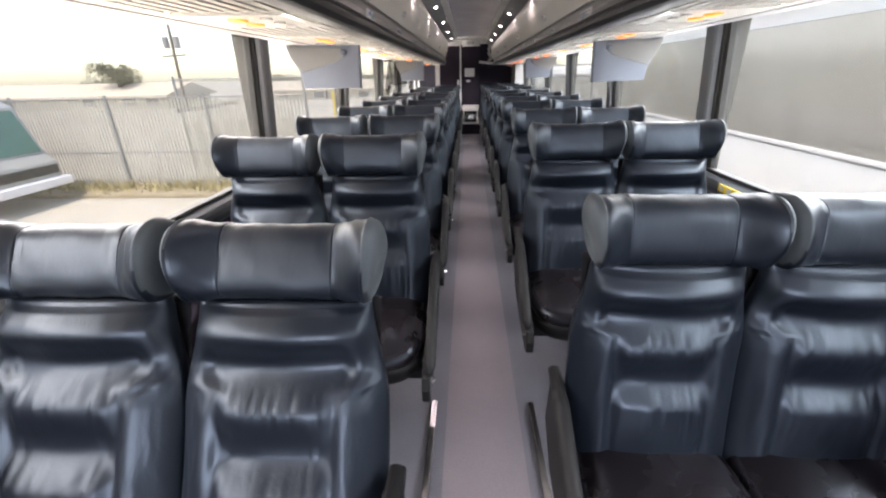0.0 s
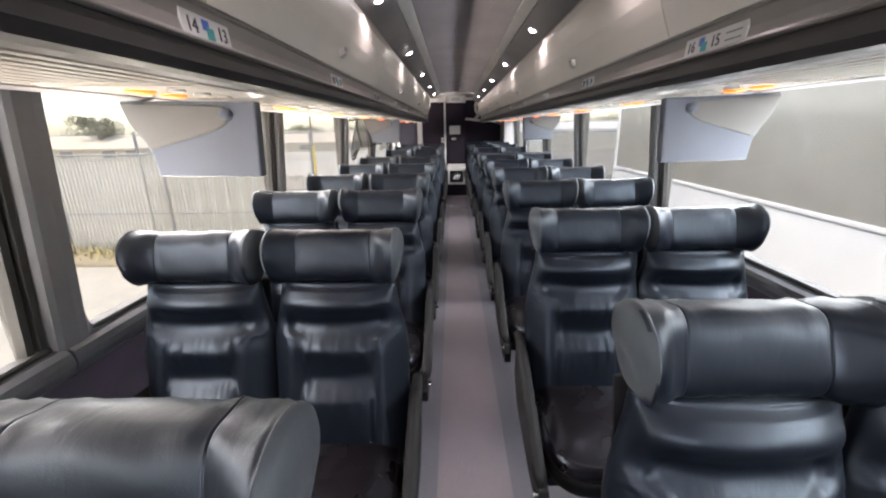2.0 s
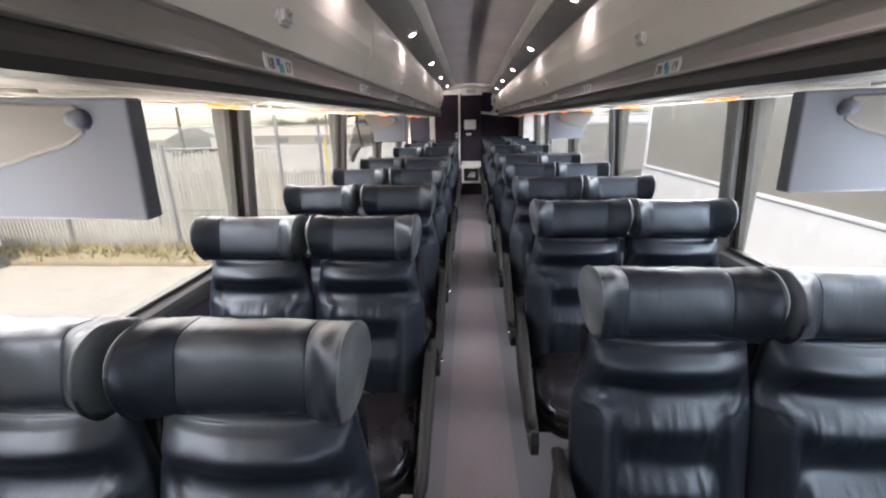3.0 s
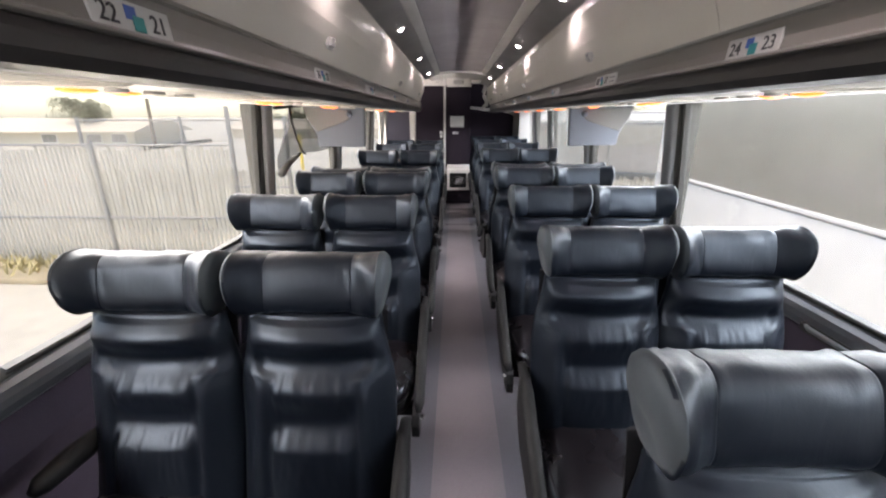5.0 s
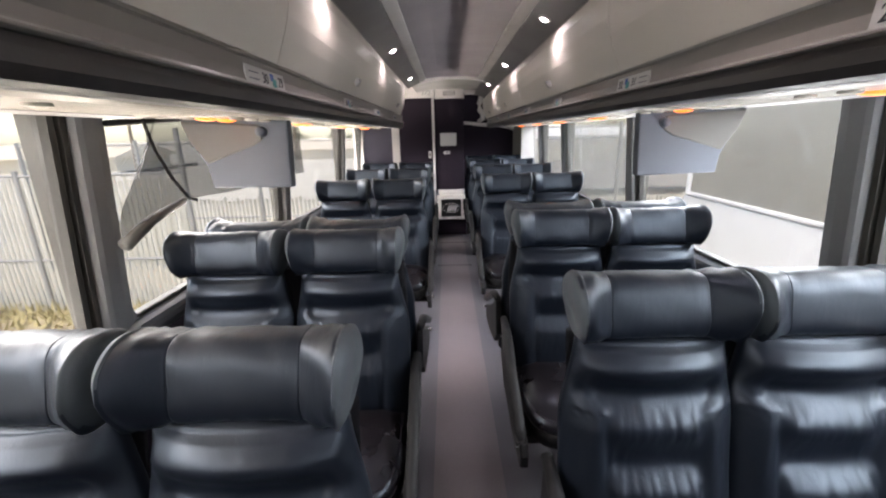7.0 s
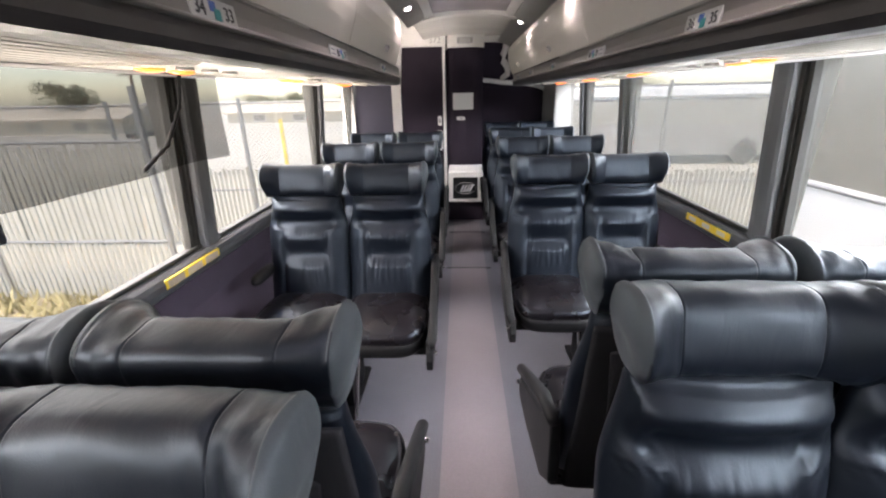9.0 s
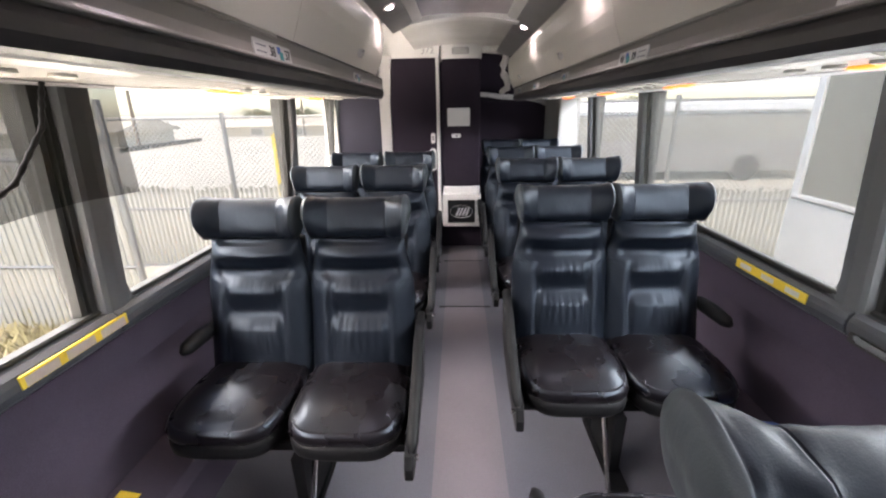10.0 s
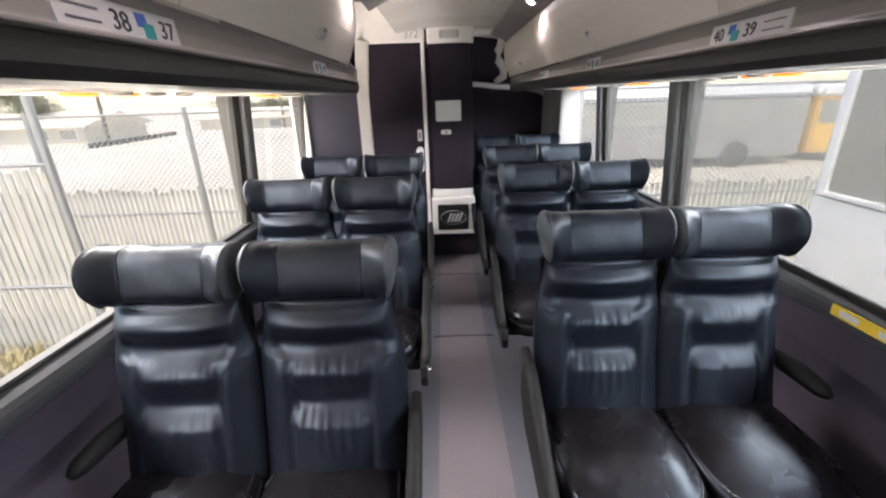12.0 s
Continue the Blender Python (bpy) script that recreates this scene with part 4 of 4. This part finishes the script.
M_VANGLASS = material("green_tinted_glass", (0.06, 0.17, 0.13), 0.1, noise=0.1, scale=5, bump=0.0)
M_WIRE = material("galvanised_wire", (0.42, 0.42, 0.40), 0.5, 0.3)
ground = part("ground", box(-900, 900, -900, 900, GROUND - 0.3, GROUND), M_CONCRETE)
tagged(ground, "pale sunlit concrete yard", "ground", kind="structure")
verge = part("verge", box(-40, -3.2, 11.5, 12.6, GROUND, GROUND + 0.09, 0.02), M_DRY)
tagged(verge, "dry grass strip with weeds along the fence", "verge", kind="structure")


def fence(x0, x1, y, top, slat_top, wire=False, tall=()):
    t = thing("chain_link_fence", "chain-link fence with pale privacy slats and steel posts", "fence")
    n = max(2, round((x1 - x0) / 2.6) + 1)
    for k in range(n):
        x = x0 + (x1 - x0) * k / (n - 1)
        part("post", tube([(x, y, GROUND), (x, y, top + (0.65 if k in tall else 0.08))], 0.04, 8), M_POST, t)
    for z in (top, GROUND + 0.42 * (top - GROUND)):
        part("rail", tube([(x0, y, z), (x1, y, z)], 0.022, 6), M_POST, t)
    bm = bmesh.new()
    x = x0
    rnd = random.Random(4)
    while x < x1:
        h = slat_top + rnd.uniform(-0.05, 0.05)
        vs = [bm.verts.new(p) for p in ((x, y, GROUND + 0.08), (x + 0.055, y, GROUND + 0.08), (x + 0.055, y, h), (x, y, h), (x, y + 0.012, GROUND + 0.08), (x + 0.055, y + 0.012, GROUND + 0.08), (x + 0.055, y + 0.012, h), (x, y + 0.012, h))]
        for f in ((0, 1, 2, 3), (7, 6, 5, 4), (0, 4, 5, 1), (1, 5, 6, 2), (2, 6, 7, 3), (3, 7, 4, 0)):
            bm.faces.new([vs[i] for i in f])
        x += 0.09
    tagged(part("slats", bm, M_SLAT, t), kind="stuff")
    if wire:
        bm = bmesh.new()
        z0, hgt, step, w = slat_top - 0.1, top - slat_top + 0.1, 0.09, 0.007
        for sgn in (-1, 1):
            x = x0 - hgt
            while x < x1 + hgt:
                xa, xb = (x, x + hgt) if sgn > 0 else (x + hgt, x)
                lo, hi = max(x0, min(xa, xb)), min(x1, max(xa, xb))
                if hi > lo:
                    za = z0 + hgt * ((lo - xa) / (xb - xa))
                    zb = z0 + hgt * ((hi - xa) / (xb - xa))
                    vs = [bm.verts.new(p) for p in ((lo, y, za - w), (hi, y, zb - w), (hi, y, zb + w), (lo, y, za + w))]
                    bm.faces.new(vs)
                x += step
        tagged(part("wire_mesh", bm, M_WIRE, t), kind="stuff")
    return t


fence(-40.0, -4.05, 12.5, 0.95, 0.90, tall=(14,))
fence(-9.0, 0.9, 15.0, 1.36, 0.18, True)
fence(0.95, 24.0, 15.0, 1.50, 0.03, True)


def parked_coach():
    t = thing("parked_coach", "white touring coach with dark glass parked alongside", "coach")
    y0, y1, x0, x1 = -6.0, 11.98, 3.2, 5.75
    part("body", box(x0, x1, y0, y1, -1.0, 0.60, 0.06, 3), M_BUSWHITE, t)
    part("side_glass", box(x0 + 0.02, x1 - 0.02, y0 + 0.1, y1 - 0.16, 0.58, 1.72, 0.01, 1), M_BUSGLASS, t, "long dark side glass")
    part("roof", box(x0 - 0.002, x1, y0, y1, 1.70, 2.25, 0.18, 4), M_BUSWHITE, t)
    part("corner_post", box(x0 + 0.005, x0 + 0.3, y1 - 0.20, y1 - 0.02, 0.5, 1.9, 0.05, 3), M_BUSWHITE, t)
    part("rear_panel", box(x0 + 0.2, x1 - 0.2, y1 - 0.3, y1 - 0.02, 0.5, 1.9, 0.05, 2), M_BUSWHITE, t)
    part("sill_trim", box(x0 - 0.012, x0 + 0.03, y0 + 0.1, y1 - 0.1, 0.56, 0.60, 0.008, 2), M_BUSWHITE, t)
    for y in (-4.2, 9.3, 8.0):
        w = part("wheel", tube([(x0 + 0.02, y, GROUND + 0.5), (x0 + 0.3, y, GROUND + 0.5)], 0.5, 24), M_RUBBER, t)
        part("rim", tube([(x0 + 0.0, y, GROUND + 0.5), (x0 + 0.1, y, GROUND + 0.5)], 0.29, 18), M_CHROME, w)
    return t


parked_coach()


def van():
    t = thing("parked_van", "silver van with green-tinted glass parked in the yard", "van")
    X, Y = -10.0, 9.6
    side = [(0, 0.45), (-0.02, 0.95), (-0.22, 1.15), (-0.62, 2.2), (-0.9, 2.36), (-4.6, 2.36), (-4.8, 2.1), (-4.85, 0.45)]
    bevelled(part("body", loft([[(X + x, y, GROUND + z) for x, z in side] for y in (Y, Y + 1.9)]), M_VAN, t), 0.05, 3)
    glass_o = [(-0.34, 1.25), (-0.70, 2.1), (-1.9, 2.12), (-1.9, 1.25)]
    part("side_window", loft([[(X + x, y, GROUND + z) for x, z in glass_o] for y in (Y - 0.012, Y + 0.02)]), M_VANGLASS, t, "green-tinted window")
    part("side_window", loft([[(X + x - 1.65, y, GROUND + z) for x, z in ((-0.36, 1.22), (-0.36, 1.97), (-1.9, 1.97), (-1.9, 1.22))] for y in (Y - 0.012, Y + 0.02)]), M_VANGLASS, t, "green-tinted window")
    part("windscreen", loft([[(X + x, y, GROUND + z) for x, z in ((-0.215, 1.20), (-0.575, 2.14), (-0.60, 2.14), (-0.24, 1.20))] for y in (Y + 0.12, Y + 1.78)]), M_VANGLASS, t, "green-tinted sloping screen")
    part("grille_strip", box(X - 0.04, X + 0.014, Y + 0.08, Y + 1.82, GROUND + 0.70, GROUND + 0.90, 0.006), M_RUBBER, t, "dark grille strip")
    bevelled(part("bumper", box(X - 0.6, X + 0.18, Y - 0.05, Y + 1.95, GROUND + 0.42, GROUND + 0.62), M_BUSWHITE, t, "white bumper"), 0.04, 3)
    part("rub_strip", box(X - 4.7, X - 0.1, Y - 0.02, Y + 0.01, GROUND + 0.80, GROUND + 0.98, 0.008), M_RAIL, t)
    part("tail_lamp", box(X - 0.10, X + 0.03, Y - 0.012, Y + 0.15, GROUND + 0.66, GROUND + 0.84, 0.01), M_AMBERPLASTIC, t)
    for x in (-0.95, -3.9):
        w = part("wheel", tube([(X + x, Y + 0.0, GROUND + 0.34), (X + x, Y + 0.22, GROUND + 0.34)], 0.34, 22), M_RUBBER, t)
        part("rim", tube([(X + x, Y - 0.01, GROUND + 0.34), (X + x, Y + 0.1, GROUND + 0.34)], 0.2, 16), M_CHROME, w)
    return t


M_AMBERPLASTIC = material("amber_plastic", (0.75, 0.22, 0.05), 0.3)
van()


def house(x0, x1, y, base, eave, ridge, windows, name_label):
    t = thing("house", name_label, "house")
    part("wall", box(x0, x1, y, y + 8, GROUND, eave), M_STUCCO, t)
    part("roof", loft([[(x, y - 0.6, eave - 0.1), (x, y + 4, ridge), (x, y + 8.6, eave - 0.1), (x, y + 8.6, eave - 0.25), (x, y - 0.6, eave - 0.25)] for x in (x0 - 0.6, x1 + 0.6)]), M_ROOFING, t)
    for wx in windows:
        w = part("window", box(wx - 0.8, wx + 0.8, y - 0.06, y + 0.02, eave - 1.25, eave - 0.3), M_WHITE, t)
        part("pane", box(wx - 0.7, wx + 0.7, y - 0.08, y - 0.05, eave - 1.15, eave - 0.4), M_BUSGLASS, w)
    return t


house(-62, -31.5, 46, GROUND, 0.15, 1.25, (-56, -49, -40, -35.5, -33), "low pale stucco house with a wide beige roof")
house(-29, -10, 60, GROUND, 0.0, 1.0, (-25, -20, -14), "low pale house beyond the fence")
house(-26, -17, 80, GROUND, 0.3, 1.2, (-23, -19), "distant low pale house")


def tree(x, y, height, spread, seed, label):
    rnd = random.Random(seed)
    t = thing("tree", label, "tree")
    base = Vector((x, y, GROUND))
    tips = []
    trunk = [base, base + Vector((0.1, 0, height * 0.3)), base + Vector((-0.15, 0.1, height * 0.6))]
    part("trunk", tube(trunk, [0.26, 0.2, 0.12], 8), M_BARK, t)
    for k in range(7):
        a = 2 * math.pi * k / 7 + rnd.uniform(-0.3, 0.3)
        st = trunk[1].lerp(trunk[2], rnd.uniform(0.1, 1.0))
        tip = st + Vector((math.cos(a) * spread * rnd.uniform(0.4, 0.85), math.sin(a) * spread * rnd.uniform(0.4, 0.85), height * rnd.uniform(0.12, 0.36)))
        part("limb", tube([st, st.lerp(tip, 0.5) + Vector((0, 0, 0.15)), tip], [0.09, 0.06, 0.025], 6), M_BARK, t)
        tips.append((tip, spread * rnd.uniform(0.28, 0.45)))
        tips.append((st.lerp(tip, 0.6) + Vector((0, 0, 0.4)), spread * rnd.uniform(0.2, 0.35)))
    bm = bmesh.new()
    for c, r in tips:
        for i in range(260):
            d = Vector((rnd.gauss(0, 1), rnd.gauss(0, 1), rnd.gauss(0, 0.8)))
            d = d.normalized() * r * rnd.random() ** 0.4
            p = c + d
            u = Vector((rnd.gauss(0, 1), rnd.gauss(0, 1), rnd.gauss(0, 1))).normalized() * rnd.uniform(0.07, 0.15)
            w = u.cross(Vector((rnd.gauss(0, 1), rnd.gauss(0, 1), rnd.gauss(0, 1)))).normalized() * 0.06
            bm.faces.new([bm.verts.new(q) for q in (p - u, p + w, p + u, p - w)])
    tagged(part("crown", bm, M_LEAF, t), kind="stuff")
    return t


tree(-38.2, 48.5, 5.2, 2.3, 3, "grey-green tree behind a low house")
tree(-45.5, 56, 3.2, 3.2, 5, "rounded green tree top beyond a roof")
for i, (x, y, h, w) in enumerate(((-30, 75, 2.9, 3.0), (-24, 72, 3.2, 3.5), (-17, 78, 2.8, 3.0), (-12, 66, 2.7, 3.0), (-34, 80, 3.0, 3.5), (9, 60, 3.6, 4.0), (20, 62, 3.6, 4.0))):
    tree(x, y, h, w, 11 + i, "distant green tree paled by haze")

pole = thing("utility_pole", "leaning wooden utility pole with a transformer and a crossarm", "utility pole")
part("mast", tube([(-29.2, 45.5, GROUND), (-29.0, 45.5, 7.6)], [0.17, 0.11], 8), M_BARK, pole)
part("crossarm", tube([(-30.3, 45.4, 3.6), (-27.8, 45.4, 3.7)], 0.07, 6), M_BARK, pole)
for x in (-29.6, -28.5):
    part("transformer", tube([(x, 45.4, 4.3), (x, 45.4, 5.3)], 0.28, 12), M_POST, pole)
pole2 = thing("utility_pole", "thin distant utility pole", "utility pole")
part("mast", tube([(-19.0, 60, GROUND), (-19.0, 60, 5.5)], [0.16, 0.1], 8), M_BARK, pole2)
part("crossarm", tube([(-20.0, 60, 4.8), (-18.0, 60, 4.8)], 0.07, 6), M_BARK, pole2)

marker = part("marker_post", tube([(-6.3, 22, GROUND), (-6.3, 22, 0.75)], 0.07, 8), M_YELLOW)
tagged(marker, "yellow steel marker post beyond the fence", "bollard")

stop_mesh = mesh_of(loft([[(-0.42 + dx, y, z) for y, z in ((-0.2, 0.0), (-0.17, 0.36), (0.17, 0.36), (0.2, 0.0))] for dx in (0.0, 0.84)]), "wheel_stop")
stop_mesh.materials.append(M_RUBBER)
for k in range(11):
    stop = part("wheel_stop", stop_mesh, None, at=pose(-26.6 - 0.11 * k, 40.7 + 1.13 * k, GROUND, 0, 0, 84))
    tagged(stop, "low dark block in a row across the far yard", "wheel stop", "row of wheel stops")


def far_bus(x0, x1, y, label, paint, top):
    t = thing("parked_bus", label, "bus")
    part("body", box(x0, x1, y, y + 2.5, GROUND + 0.35, top - 0.5, 0.08, 2), paint, t)
    part("glass_band", box(x0 + 0.15, x1 - 0.15, y - 0.02, y + 1.0, top - 1.45, top - 0.6, 0.02, 1), M_BUSGLASS, t, "dark side glass")
    part("roof", box(x0 - 0.02, x1 + 0.02, y - 0.02, y + 2.52, top - 0.55, top, 0.15, 3), M_BUSWHITE, t)
    for x in (x0 + 1.6, x1 - 2.4):
        part("wheel", tube([(x, y - 0.03, GROUND + 0.48), (x, y + 0.3, GROUND + 0.48)], 0.48, 20), M_RUBBER, t)
    return t


far_bus(1.0, 13.2, 24, "dark touring coach with a white roof parked beyond the fence", M_RAIL, 1.62)
far_bus(13.9, 18.0, 24.5, "yellow school bus parked beyond the fence", M_SCHOOL, 1.55)
weeds = bmesh.new()
rnd = random.Random(8)
for i in range(2600):
    x, y = rnd.uniform(-16, -3.4), rnd.gauss(12.2, 0.25)
    if rnd.random() < 0.35:
        x, y = rnd.gauss(-4.6, 0.5), rnd.gauss(11.9, 0.3)
    h = rnd.uniform(0.06, 0.26)
    a = rnd.uniform(0, 6.28)
    dx, dy = math.cos(a) * 0.03, math.sin(a) * 0.03
    lx, ly = rnd.gauss(0, 0.12), rnd.gauss(0, 0.12)
    weeds.faces.new([weeds.verts.new(q) for q in ((x - dx, y - dy, GROUND + 0.08), (x + dx, y + dy, GROUND + 0.08), (x + lx, y + ly, GROUND + 0.08 + h))])
tagged(part("weeds", weeds, material("dry_weeds", (0.36, 0.31, 0.15), 0.9, noise=0.4, scale=2)), "dry yellow-green weeds along the fence foot", "weeds", kind="stuff")
